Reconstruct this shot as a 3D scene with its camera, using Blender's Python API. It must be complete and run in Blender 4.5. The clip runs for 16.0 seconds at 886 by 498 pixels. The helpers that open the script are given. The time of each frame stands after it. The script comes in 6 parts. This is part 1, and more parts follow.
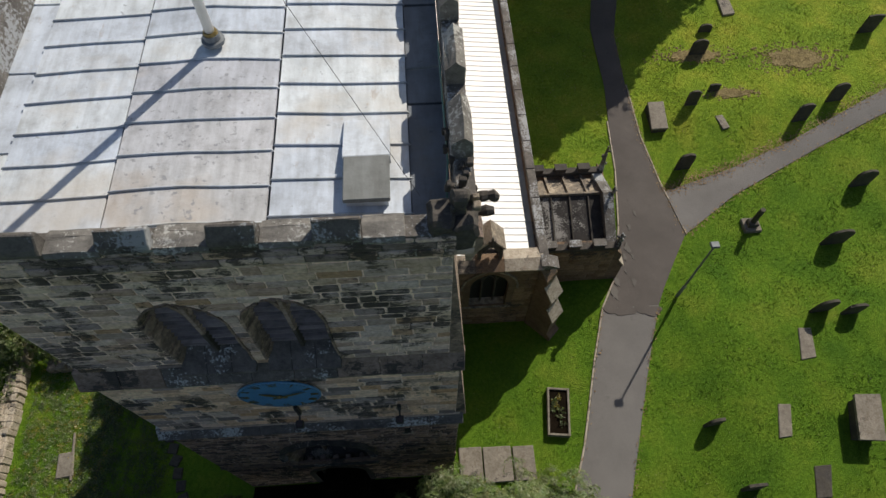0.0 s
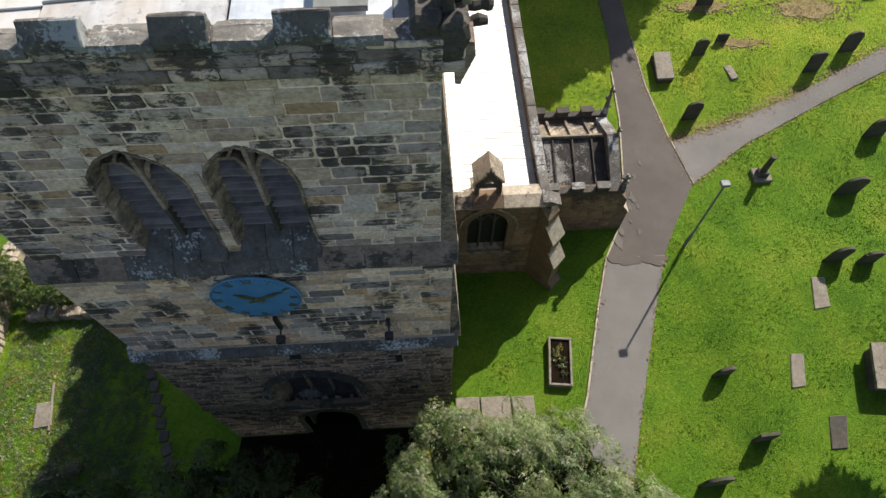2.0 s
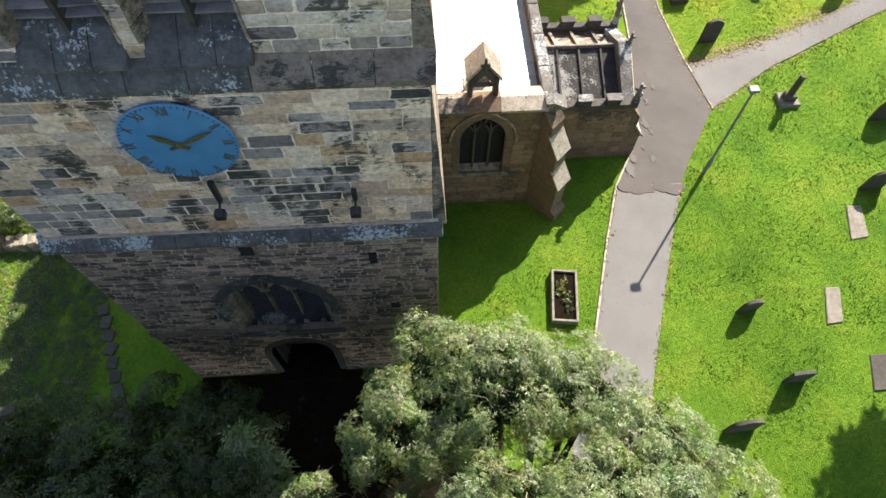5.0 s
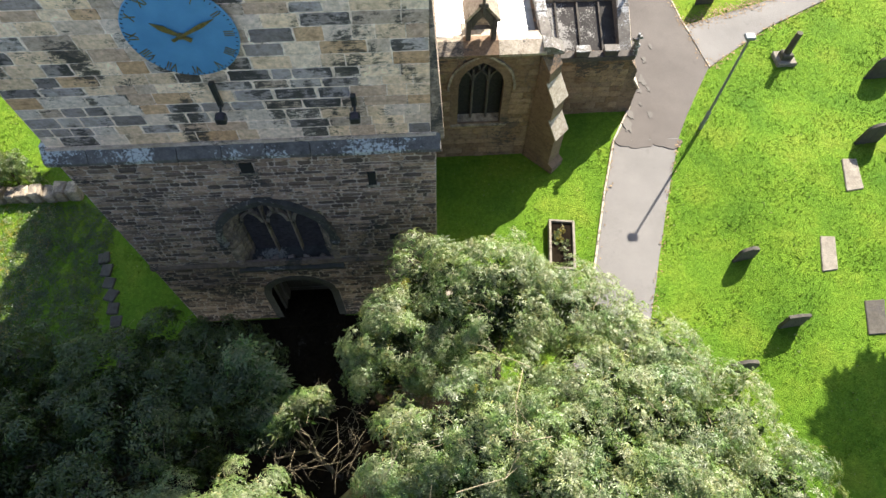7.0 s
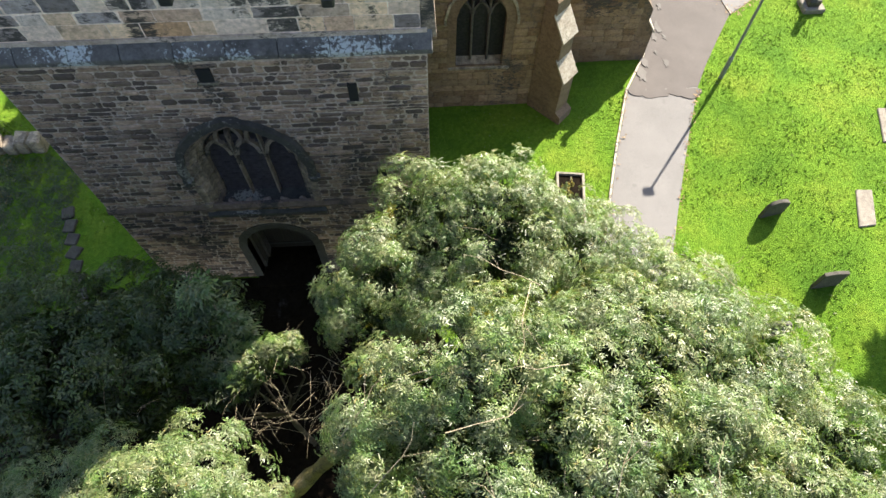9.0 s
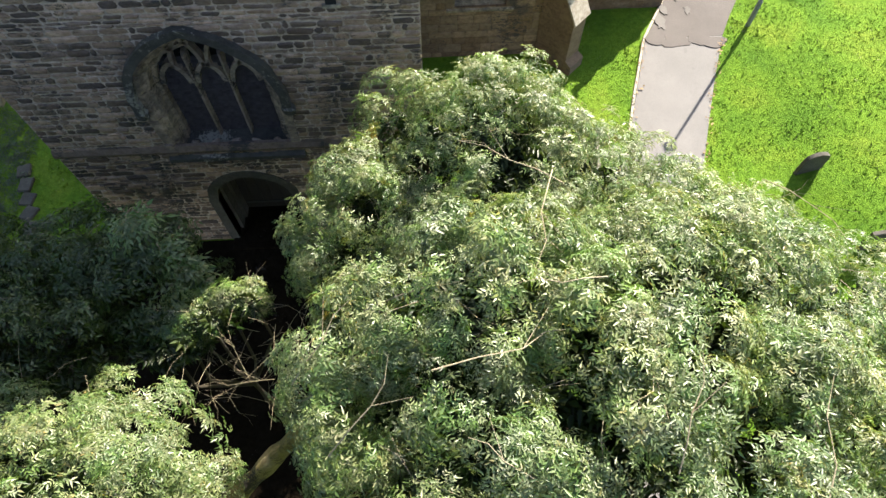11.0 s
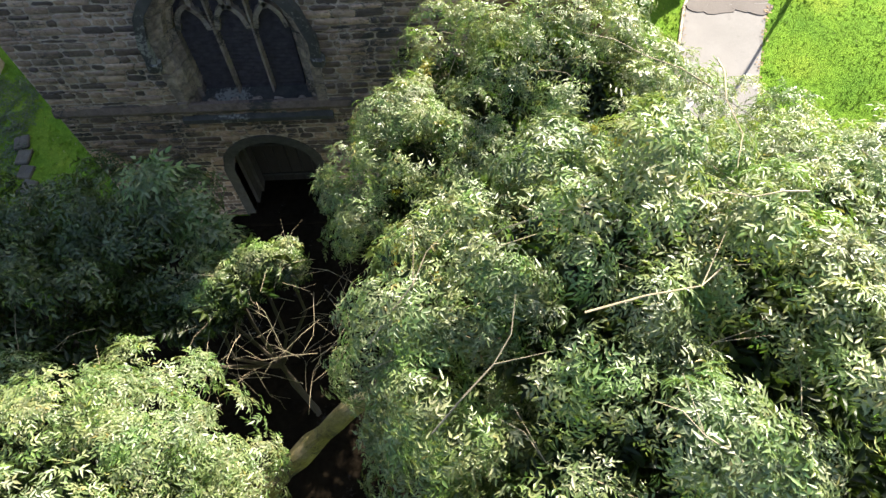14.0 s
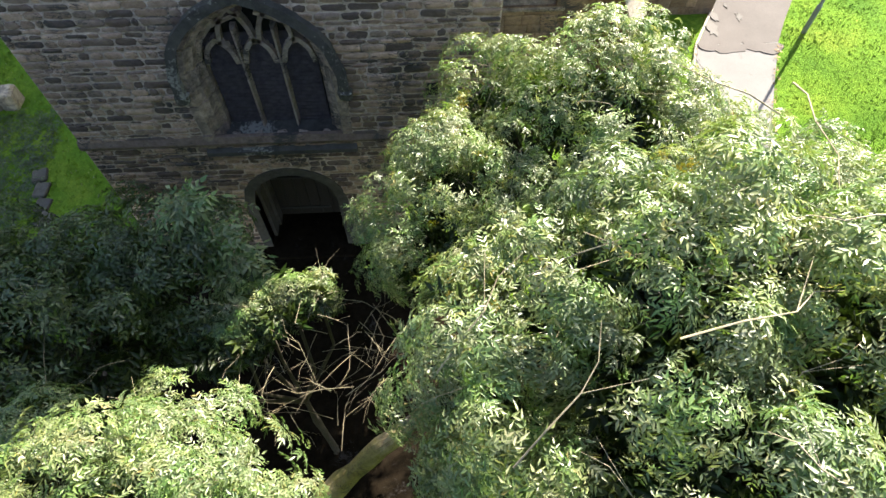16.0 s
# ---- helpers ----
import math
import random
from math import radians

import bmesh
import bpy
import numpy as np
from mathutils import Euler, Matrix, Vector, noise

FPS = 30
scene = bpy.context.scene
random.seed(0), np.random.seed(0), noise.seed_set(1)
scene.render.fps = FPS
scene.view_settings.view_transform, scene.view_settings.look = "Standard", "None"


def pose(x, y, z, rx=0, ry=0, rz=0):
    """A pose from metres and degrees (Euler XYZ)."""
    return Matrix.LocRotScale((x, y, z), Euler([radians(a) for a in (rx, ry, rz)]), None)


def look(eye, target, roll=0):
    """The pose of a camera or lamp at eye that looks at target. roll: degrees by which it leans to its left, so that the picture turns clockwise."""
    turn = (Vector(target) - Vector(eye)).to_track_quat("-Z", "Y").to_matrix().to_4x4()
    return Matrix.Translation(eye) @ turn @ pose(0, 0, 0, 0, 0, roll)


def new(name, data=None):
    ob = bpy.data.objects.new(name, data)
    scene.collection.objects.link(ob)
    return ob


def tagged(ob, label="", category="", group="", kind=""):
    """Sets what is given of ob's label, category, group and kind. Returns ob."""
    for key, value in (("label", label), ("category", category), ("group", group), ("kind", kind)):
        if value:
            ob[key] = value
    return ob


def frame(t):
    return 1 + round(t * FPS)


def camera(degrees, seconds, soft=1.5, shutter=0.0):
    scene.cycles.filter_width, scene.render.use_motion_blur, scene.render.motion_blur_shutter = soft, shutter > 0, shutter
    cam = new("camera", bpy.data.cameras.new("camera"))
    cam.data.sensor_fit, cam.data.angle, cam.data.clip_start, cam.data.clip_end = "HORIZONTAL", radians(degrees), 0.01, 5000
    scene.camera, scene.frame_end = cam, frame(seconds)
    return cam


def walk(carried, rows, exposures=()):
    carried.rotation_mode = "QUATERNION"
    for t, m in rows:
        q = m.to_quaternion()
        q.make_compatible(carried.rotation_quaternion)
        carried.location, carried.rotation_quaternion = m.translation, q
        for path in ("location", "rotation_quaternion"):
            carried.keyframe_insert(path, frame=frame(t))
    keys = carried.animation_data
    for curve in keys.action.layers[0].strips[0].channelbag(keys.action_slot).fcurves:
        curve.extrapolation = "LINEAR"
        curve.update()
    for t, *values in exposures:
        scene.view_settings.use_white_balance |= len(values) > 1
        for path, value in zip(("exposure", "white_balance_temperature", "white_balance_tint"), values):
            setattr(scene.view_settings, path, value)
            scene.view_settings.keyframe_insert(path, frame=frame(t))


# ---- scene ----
cam = camera(70.9, 16.0, 1.5)
PATH = [
    (0, (-0.575, -3.824, 23.635), (-0.503, -2.854, 21.887), 0.8),
    (0.5, (-0.581, -3.891, 23.119), (-0.51, -2.924, 21.37), 0.8),
    (1, (-0.561, -4.045, 22.663), (-0.49, -3.077, 20.914), 0.7),
    (1.5, (-0.517, -4.412, 22.209), (-0.448, -3.446, 20.458), 0.7),
    (2, (-0.465, -5.063, 21.72), (-0.397, -4.1, 19.969), 0.7),
    (2.5, (-0.392, -5.422, 21.292), (-0.324, -4.461, 19.54), 0.7),
    (3, (-0.337, -5.604, 20.657), (-0.269, -4.645, 18.904), 0.8),
    (3.5, (-0.291, -5.718, 20.001), (-0.222, -4.759, 18.248), 0.8),
    (3.7, (-0.242, -5.76, 19.768), (-0.175, -4.803, 18.014), 0.7),
    (5.8, (-0.136, -6.173, 17.946), (-0.071, -5.231, 16.182), 0.7),
    (6, (-0.141, -6.39, 17.936), (-0.074, -5.444, 16.175), 0.9),
    (6.5, (-0.165, -6.973, 17.841), (-0.098, -6.029, 16.079), 0.8),
    (7, (-0.201, -7.378, 17.714), (-0.133, -6.436, 15.95), 0.9),
    (7.5, (-0.197, -7.53, 17.217), (-0.129, -6.59, 15.453), 1.0),
    (8, (-0.18, -7.604, 16.617), (-0.115, -6.665, 14.852), 0.8),
    (8.5, (-0.125, -7.643, 16.044), (-0.061, -6.704, 14.279), 0.7),
    (8.7, (-0.085, -7.644, 15.835), (-0.023, -6.708, 14.069), 0.7),
    (10.8, (0.117, -7.649, 13.631), (0.165, -6.715, 11.863), -0.2),
    (11, (0.097, -7.629, 13.429), (0.149, -6.699, 11.659), 0.1),
    (11.5, (0.091, -7.572, 12.861), (0.143, -6.642, 11.092), 0.1),
    (12, (0.071, -7.535, 12.366), (0.122, -6.609, 10.594), 0.1),
    (12.5, (0.034, -7.557, 12.228), (0.085, -6.633, 10.455), 0.0),
    (13, (-0.014, -7.577, 12.203), (0.039, -6.655, 10.429), 0.2),
    (13.5, (-0.288, -7.523, 12.209), (-0.235, -6.598, 10.437), 0.2),
    (14, (-0.671, -7.491, 12.165), (-0.615, -6.565, 10.394), 0.4),
    (14.5, (-0.981, -7.474, 12.121), (-0.928, -6.546, 10.35), 0.3),
    (15, (-1.074, -7.48, 12.103), (-1.019, -6.551, 10.333), 0.5),
    (15.5, (-1.093, -7.507, 12.087), (-1.039, -6.562, 10.325), 0.4),
    (16, (-1.092, -7.481, 12.037), (-1.03, -6.45, 10.324), 0.6),
]
walk(cam, [(t, look(eye, target, roll)) for t, eye, target, roll in PATH],
     exposures=[(t, stops, 7000, 9.5) for t, stops in ((0, 0.2), (1, 0.5), (2, 1.0), (3.5, 1.6), (6, 2.05), (7, 2.18), (8.5, 2.33), (11, 2.36), (12.5, 2.38), (14, 2.56), (16, 2.74))])

# ---- world, sun ----
SUN = Vector((3.34, 4.45, 4.38)).normalized()
world = bpy.data.worlds.new("sky")
scene.world = world
world.use_nodes = True
wn = world.node_tree.nodes
sky = wn.new("ShaderNodeTexSky")
sky.sky_type, sky.sun_disc = "NISHITA", False
sky.sun_elevation, sky.sun_rotation = radians(38.2), radians(36.9)
wn["Background"].inputs["Strength"].default_value = 0.074
world.node_tree.links.new(sky.outputs[0], wn["Background"].inputs["Color"])
sun_data = bpy.data.lights.new("sun", "SUN")
sun_data.energy, sun_data.angle, sun_data.color = 3.7, radians(0.6), (1.0, 0.95, 0.87)
sun = new("sun", sun_data)
sun.matrix_world = look(SUN * 60, (0, 0, 0))

# ---- materials ----


def ramp(nt, fac, stops, steps=False):
    n = nt.nodes.new("ShaderNodeValToRGB")
    n.color_ramp.interpolation = "CONSTANT" if steps else "LINEAR"
    e = n.color_ramp.elements
    while len(e) < len(stops):
        e.new(0.5)
    for k, (p, c) in zip(e, stops):
        k.position, k.color = p, (*c, 1)
    nt.links.new(fac, n.inputs[0])
    return n.outputs[0]


def mixed(nt, fac, a, b, blend="MIX"):
    n = nt.nodes.new("ShaderNodeMix")
    n.data_type, n.blend_type = "RGBA", blend
    for sock, v in ((n.inputs[0], fac), (n.inputs[6], a), (n.inputs[7], b)):
        if isinstance(v, (int, float)):
            sock.default_value = v
        elif isinstance(v, tuple):
            sock.default_value = (*v, 1)
        else:
            nt.links.new(v, sock)
    return n.outputs[2]


def tex(nt, scale, detail=6.0, rough=0.6, stretch=None, kind="noise"):
    """A noise's value in the world's space, in features a metre."""
    co = nt.nodes.new("ShaderNodeNewGeometry").outputs["Position"]
    if stretch:
        mp = nt.nodes.new("ShaderNodeMapping")
        mp.inputs["Scale"].default_value = stretch
        nt.links.new(co, mp.inputs[0])
        co = mp.outputs[0]
    if kind == "voronoi":
        n = nt.nodes.new("ShaderNodeTexVoronoi")
        n.inputs["Scale"].default_value = scale
        nt.links.new(co, n.inputs["Vector"])
        return n.outputs["Distance"]
    n = nt.nodes.new("ShaderNodeTexNoise")
    n.inputs["Scale"].default_value, n.inputs["Detail"].default_value = scale, detail
    n.inputs["Roughness"].default_value = rough
    nt.links.new(co, n.inputs["Vector"])
    return n.outputs[0]


def summed(nt, a, b, share):
    """The first value, pushed up or down by how far the second is from one half."""
    n = nt.nodes.new("ShaderNodeMath")
    n.operation = "MULTIPLY_ADD"
    nt.links.new(b, n.inputs[0])
    n.inputs[1].default_value = share
    m = nt.nodes.new("ShaderNodeMath")
    m.operation = "SUBTRACT"
    nt.links.new(a, m.inputs[0])
    m.inputs[1].default_value = share * 0.5
    nt.links.new(m.outputs[0], n.inputs[2])
    return n.outputs[0]


def bump(nt, height, strength, distance):
    n = nt.nodes.new("ShaderNodeBump")
    n.inputs["Strength"].default_value, n.inputs["Distance"].default_value = strength, distance
    nt.links.new(height, n.inputs["Height"])
    nt.links.new(n.outputs[0], nt.nodes["Principled BSDF"].inputs["Normal"])


def material(name, rough=0.85, metal=0.0):
    m = bpy.data.materials.new(name)
    m.use_nodes = True
    b = m.node_tree.nodes["Principled BSDF"]
    b.inputs["Roughness"].default_value, b.inputs["Metallic"].default_value = rough, metal
    return m, m.node_tree, b


def paint(nt, b, colour):
    nt.links.new(colour, b.inputs["Base Color"])


def stone(name, stops, island=False, piece=False, soot=0.5, soot_scale=1.1, grain=14.0, depth=0.012, seed=0.0, warm=1.0, tint=(1.12, 0.95, 0.95), crust=0.0, dull=False):
    """Weathered stone. island, piece: each block has its own tint."""
    m, nt, b = material(name, 0.9)
    if dull:
        b.inputs["Specular IOR Level"].default_value = 0.04
    if island:
        r = nt.nodes.new("ShaderNodeNewGeometry").outputs["Random Per Island"]
    elif piece:
        r = nt.nodes.new("ShaderNodeObjectInfo").outputs["Random"]
    else:
        r = tex(nt, 1.6, 7.0, 0.68)
    base = ramp(nt, r, [(p, tuple(c * warm * k for c, k in zip(q, tint))) for p, q in stops], island or piece)
    g = tex(nt, grain, 8.0, 0.7)
    base = mixed(nt, 1.0, base, ramp(nt, g, [(0.25, (0.55, 0.53, 0.5)), (0.6, (1.0, 1.0, 1.0)), (0.8, (1.15, 1.12, 1.05))]), "MULTIPLY")
    base = mixed(nt, 1.0, base, ramp(nt, tex(nt, 4.5, 8.0, 0.75, (1.0, 1.0, 1.8)), [(0.32, (0.66, 0.6, 0.55)), (0.5, (1.03, 1.03, 1.03)), (0.68, (1.2, 1.2, 1.2))]), "MULTIPLY")
    lo = 0.66 - 0.2 * soot
    wide = tex(nt, soot_scale * 0.4, 5.0, 0.6, (1.0 + seed, 1.0, 0.8))
    s = tex(nt, soot_scale, 8.0, 0.7, (1.0 + seed, 1.0, 0.8))
    base = mixed(nt, ramp(nt, summed(nt, s, wide, 0.5), [(lo, (0, 0, 0)), (lo + 0.12, (0.75, 0.75, 0.75))]), base, (0.062, 0.054, 0.053))
    s = tex(nt, soot_scale * 5.0, 10.0, 0.85, (0.8, 1.0, 2.6))
    base = mixed(nt, ramp(nt, summed(nt, s, wide, 0.9), [(lo + 0.015, (0, 0, 0)), (lo + 0.03, (0.9, 0.9, 0.9))]), base, (0.04, 0.036, 0.036))
    if crust:
        c = summed(nt, tex(nt, 8.0, 12.0, 0.82, (0.7 + seed, 1.0, 2.0)), wide, 1.3)
        base = mixed(nt, ramp(nt, c, [(0.70 - 0.16 * crust, (0, 0, 0)), (0.725 - 0.16 * crust, (0.88, 0.88, 0.88))]), base, (0.045, 0.04, 0.038))
    paint(nt, b, base)
    bump(nt, tex(nt, grain * 1.6, 8.0, 0.75), 0.7, depth)
    return m


BUFF = [(0.0, (0.50, 0.44, 0.345)), (0.10, (0.56, 0.525, 0.45)), (0.2, (0.61, 0.56, 0.455)), (0.30, (0.43, 0.395, 0.345)), (0.4, (0.57, 0.51, 0.40)), (0.48, (0.42, 0.325, 0.22)), (0.54, (0.50, 0.475, 0.435)),
        (0.63, (0.39, 0.325, 0.265)), (0.72, (0.54, 0.475, 0.365)), (0.80, (0.33, 0.30, 0.265)), (0.87, (0.38, 0.285, 0.185)), (0.92, (0.46, 0.40, 0.31))]
BLACKENED = [(0.0, (0.25, 0.235, 0.23)), (0.16, (0.36, 0.345, 0.33)), (0.32, (0.16, 0.153, 0.153)), (0.42, (0.46, 0.43, 0.385)), (0.56, (0.29, 0.28, 0.28)), (0.68, (0.38, 0.32, 0.26)), (0.8, (0.24, 0.232, 0.24)), (0.9, (0.50, 0.465, 0.41))]
GREYED = [(0.0, (0.12, 0.105, 0.09)), (0.12, (0.34, 0.295, 0.235)), (0.26, (0.22, 0.20, 0.17)), (0.38, (0.42, 0.37, 0.295)), (0.5, (0.16, 0.145, 0.125)), (0.6, (0.30, 0.265, 0.215)), (0.74, (0.25, 0.215, 0.17)), (0.88, (0.095, 0.088, 0.082))]
PALE = [(0.0, (0.29, 0.265, 0.225)), (0.5, (0.40, 0.37, 0.315)), (1.0, (0.52, 0.49, 0.43))]
PLAIN = (1.03, 0.98, 0.94)
m_mortar = stone("lime_mortar", [(0.3, (0.46, 0.42, 0.36)), (0.5, (0.60, 0.56, 0.48)), (0.7, (0.72, 0.68, 0.59))], soot=0.3, soot_scale=2.4, warm=1.5)
m_mortar_low = stone("old_mortar", [(0.3, (0.31, 0.285, 0.245)), (0.7, (0.50, 0.465, 0.405))], soot=0.45, soot_scale=2.4, warm=1.2)
WARM = (1.22, 0.97, 0.9)
m_upper = stone("upper_stone", BUFF, island=True, soot=0.3, soot_scale=2.4, warm=1.18, tint=(1.1, 0.97, 1.0), crust=0.75)
m_upper_dark = stone("blackened_upper_stone", BLACKENED, island=True, soot=0.4, soot_scale=2.4, warm=1.4, depth=0.02, crust=1.2)
m_clockstage = stone("ashlar_stone", BUFF, piece=True, soot=0.25, soot_scale=2.2, warm=1.42, tint=WARM, crust=0.55)
m_clock_dark = stone("blackened_ashlar", BLACKENED, piece=True, soot=0.4, soot_scale=2.2, warm=1.45, depth=0.02, crust=1.1)
m_rubble = stone("rubble_stone", [(p, (0.86 * r, 0.78 * g, 0.74 * b_)) for p, (r, g, b_) in GREYED], island=True, soot=0.5, soot_scale=2.6, warm=1.3)


def lichened(name, lo, hi, crust, amount):
    """Dark stone with a fine pale crust of lichen that gathers in some stretches."""
    m, nt, b = material(name, 0.9)
    base = ramp(nt, tex(nt, 3.0, 10.0, 0.8), [(0.36, lo), (0.64, hi)])
    spread = tex(nt, 0.9, 4.0, 0.6)
    fine = tex(nt, 17.0, 8.0, 0.72)
    at = 0.66 - 0.12 * amount
    base = mixed(nt, ramp(nt, summed(nt, fine, spread, 1.1), [(at, (0, 0, 0)), (at + 0.05, (0.9, 0.9, 0.9))]), base, crust)
    paint(nt, b, base)
    bump(nt, tex(nt, 24.0, 8.0, 0.75), 0.8, 0.014)
    return m


m_course = lichened("course_stone", (0.05, 0.045, 0.046), (0.16, 0.145, 0.145), (0.46, 0.48, 0.5), 0.55)
m_course_plain = stone("plain_course_stone", [(0.2, (0.12, 0.105, 0.09)), (0.6, (0.26, 0.23, 0.195)), (0.85, (0.38, 0.34, 0.29))], soot=0.5, soot_scale=3.0, crust=0.9)
m_parapet = lichened("parapet_stone", (0.055, 0.05, 0.047), (0.17, 0.155, 0.14), (0.33, 0.345, 0.36), 0.95)
m_copingstone = lichened("coping_stone", (0.09, 0.085, 0.08), (0.23, 0.218, 0.2), (0.4, 0.4, 0.385), 0.7)
m_hood = lichened("hood_stone", (0.03, 0.027, 0.026), (0.085, 0.077, 0.072), (0.28, 0.26, 0.235), 0.3)
m_dressed = stone("dressed_stone", GREYED, soot=0.45, tint=PLAIN)
m_tracery = stone("tracery_stone", [(0.2, (0.26, 0.235, 0.2)), (0.6, (0.42, 0.385, 0.335)), (0.85, (0.54, 0.50, 0.44))], soot=0.5, soot_scale=3.0, warm=0.9)
m_jamb = stone("jamb_stone", GREYED, soot=0.5, soot_scale=3.0, warm=1.1)
m_soot_shade = stone("soot_and_shade_stone", [(0.2, (0.04, 0.038, 0.036)), (0.6, (0.085, 0.08, 0.074)), (0.85, (0.17, 0.155, 0.13))], soot=0.45, soot_scale=2.5, tint=PLAIN)
m_aisle = stone("aisle_stone", [(0.0, (0.30, 0.225, 0.13)), (0.4, (0.44, 0.35, 0.22)), (0.7, (0.36, 0.29, 0.185)), (1.0, (0.17, 0.145, 0.11))], island=True, soot=0.4, warm=0.55)
m_aisle_mass = stone("aisle_core", [(0.3, (0.25, 0.195, 0.125)), (0.7, (0.36, 0.29, 0.19))], soot=0.45, warm=0.5)
m_pale = stone("pale_stone", PALE, soot=0.25, soot_scale=3.0, tint=PLAIN)
m_grave = stone("gravestone", [(0.2, (0.12, 0.115, 0.10)), (0.5, (0.20, 0.19, 0.165)), (0.8, (0.27, 0.255, 0.22))], soot=0.45, soot_scale=3.5, warm=0.34, tint=PLAIN)
m_ledger = stone("ledger_stone", [(0.2, (0.15, 0.14, 0.122)), (0.5, (0.22, 0.208, 0.182)), (0.8, (0.30, 0.285, 0.25))], soot=0.2, soot_scale=4.0, tint=PLAIN)

# black that stands in for the unlit depth of openings
m_void_shade, nt, b = material("void_shade_paint", 0.95)
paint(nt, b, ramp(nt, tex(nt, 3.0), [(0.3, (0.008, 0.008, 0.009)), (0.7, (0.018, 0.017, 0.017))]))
m_slate, nt, b = material("louvre_slate", 0.6)
base = ramp(nt, tex(nt, 2.2, 7.0, 0.7, (1.0, 1.0, 3.0)), [(0.3, (0.10, 0.086, 0.092)), (0.7, (0.33, 0.285, 0.30))])
paint(nt, b, mixed(nt, 1.0, base, ramp(nt, nt.nodes.new("ShaderNodeObjectInfo").outputs["Random"], [(0.0, (0.65, 0.65, 0.7)), (0.7, (1.0, 1.0, 1.0)), (1.0, (1.35, 1.35, 1.35))]), "MULTIPLY"))
bump(nt, tex(nt, 40.0), 0.3, 0.004)
m_glass, nt, b = material("dark_leaded_glass", 0.8)
b.inputs["Specular IOR Level"].default_value = 0.08
paint(nt, b, ramp(nt, tex(nt, 9.0), [(0.3, (0.05, 0.041, 0.045)), (0.7, (0.095, 0.08, 0.086))]))
m_dark_glass, nt, b = material("old_window_glass", 0.55)
b.inputs["Specular IOR Level"].default_value = 0.15
paint(nt, b, ramp(nt, tex(nt, 14.0), [(0.3, (0.012, 0.012, 0.014)), (0.7, (0.03, 0.03, 0.034))]))
m_wood, nt, b = material("old_oak", 0.7)
paint(nt, b, ramp(nt, tex(nt, 6.0, 6, 0.6, (6, 1, 0.4)), [(0.3, (0.009, 0.007, 0.006)), (0.7, (0.024, 0.018, 0.013))]))

# lead of the roof, and its stained patches
def lead(name, tint, dirt, speck=0.66):
    m, nt, b = material(name, 0.5, 0.0)
    r = nt.nodes.new("ShaderNodeObjectInfo").outputs["Random"]
    base = ramp(nt, tex(nt, 0.8, 7.0, 0.65), [(0.25, tuple(c * 0.72 for c in tint)), (0.55, tint), (0.8, tuple(min(1, c * 1.14) for c in tint))])
    base = mixed(nt, 1.0, base, ramp(nt, r, [(0.0, (0.86, 0.88, 0.92)), (0.5, (1.0, 0.99, 0.97)), (1.0, (1.06, 1.05, 1.0))]), "MULTIPLY")
    streak = tex(nt, 1.0, 7.0, 0.62, (7.0, 1.1, 1.0))
    base = mixed(nt, 0.65, base, ramp(nt, streak, [(0.3, (0.66, 0.65, 0.63)), (0.6, (1.06, 1.06, 1.06))]), "MULTIPLY")
    base = mixed(nt, 1.0, base, ramp(nt, tex(nt, 2.7, 9.0, 0.75), [(0.34, (0.8, 0.79, 0.78)), (0.5, (1.02, 1.02, 1.02)), (0.7, (1.12, 1.12, 1.12))]), "MULTIPLY")
    stain = tex(nt, 0.55, 5.0, 0.6)
    base = mixed(nt, ramp(nt, stain, [(0.60 - dirt * 0.11, (0, 0, 0)), (0.68, (0.65, 0.65, 0.65))]), base, (tint[0] * 0.86, tint[1] * 0.72, tint[2] * 0.56))
    rust = tex(nt, 1.3, 8.0, 0.72, (3.0, 1.0, 1.0))
    base = mixed(nt, ramp(nt, rust, [(0.61, (0, 0, 0)), (0.70, (0.5, 0.5, 0.5))]), base, (tint[0] * 0.55, tint[1] * 0.38, tint[2] * 0.25))
    spots = tex(nt, 9.0, 5.0, 0.6)
    base = mixed(nt, ramp(nt, spots, [(speck, (0, 0, 0)), (speck + 0.05, (0.7, 0.7, 0.7))]), base, tuple(c * 0.45 for c in tint))
    paint(nt, b, base)
    bump(nt, tex(nt, 3.5, 5.0), 0.5, 0.02)
    return m


m_lead = lead("roof_lead", (0.64, 0.70, 0.78), 0.85)
m_lead_dull = lead("dull_roof_lead", (0.53, 0.55, 0.6), 0.4, 0.6)
# darker copy of the lead: the rolls' shadow side put into their colour
m_roll_shade = lead("roof_roll_shade_lead", (0.46, 0.51, 0.58), 0.2)
m_gutter = lead("gutter_lead", (0.17, 0.19, 0.215), 0.0)
m_board = lead("hatch_board", (0.215, 0.225, 0.215), 0.0)
m_white, nt, b = material("white_roof_coating", 0.45)
paint(nt, b, ramp(nt, tex(nt, 0.7, 6.0), [(0.3, (0.86, 0.86, 0.85)), (0.7, (0.93, 0.93, 0.92))]))
# lichened slab, darkened for the porch roof's shaded slope
m_roofslab_shade = lichened("roof_slab", (0.016, 0.014, 0.014), (0.05, 0.045, 0.043), (0.3, 0.29, 0.275), 0.75)

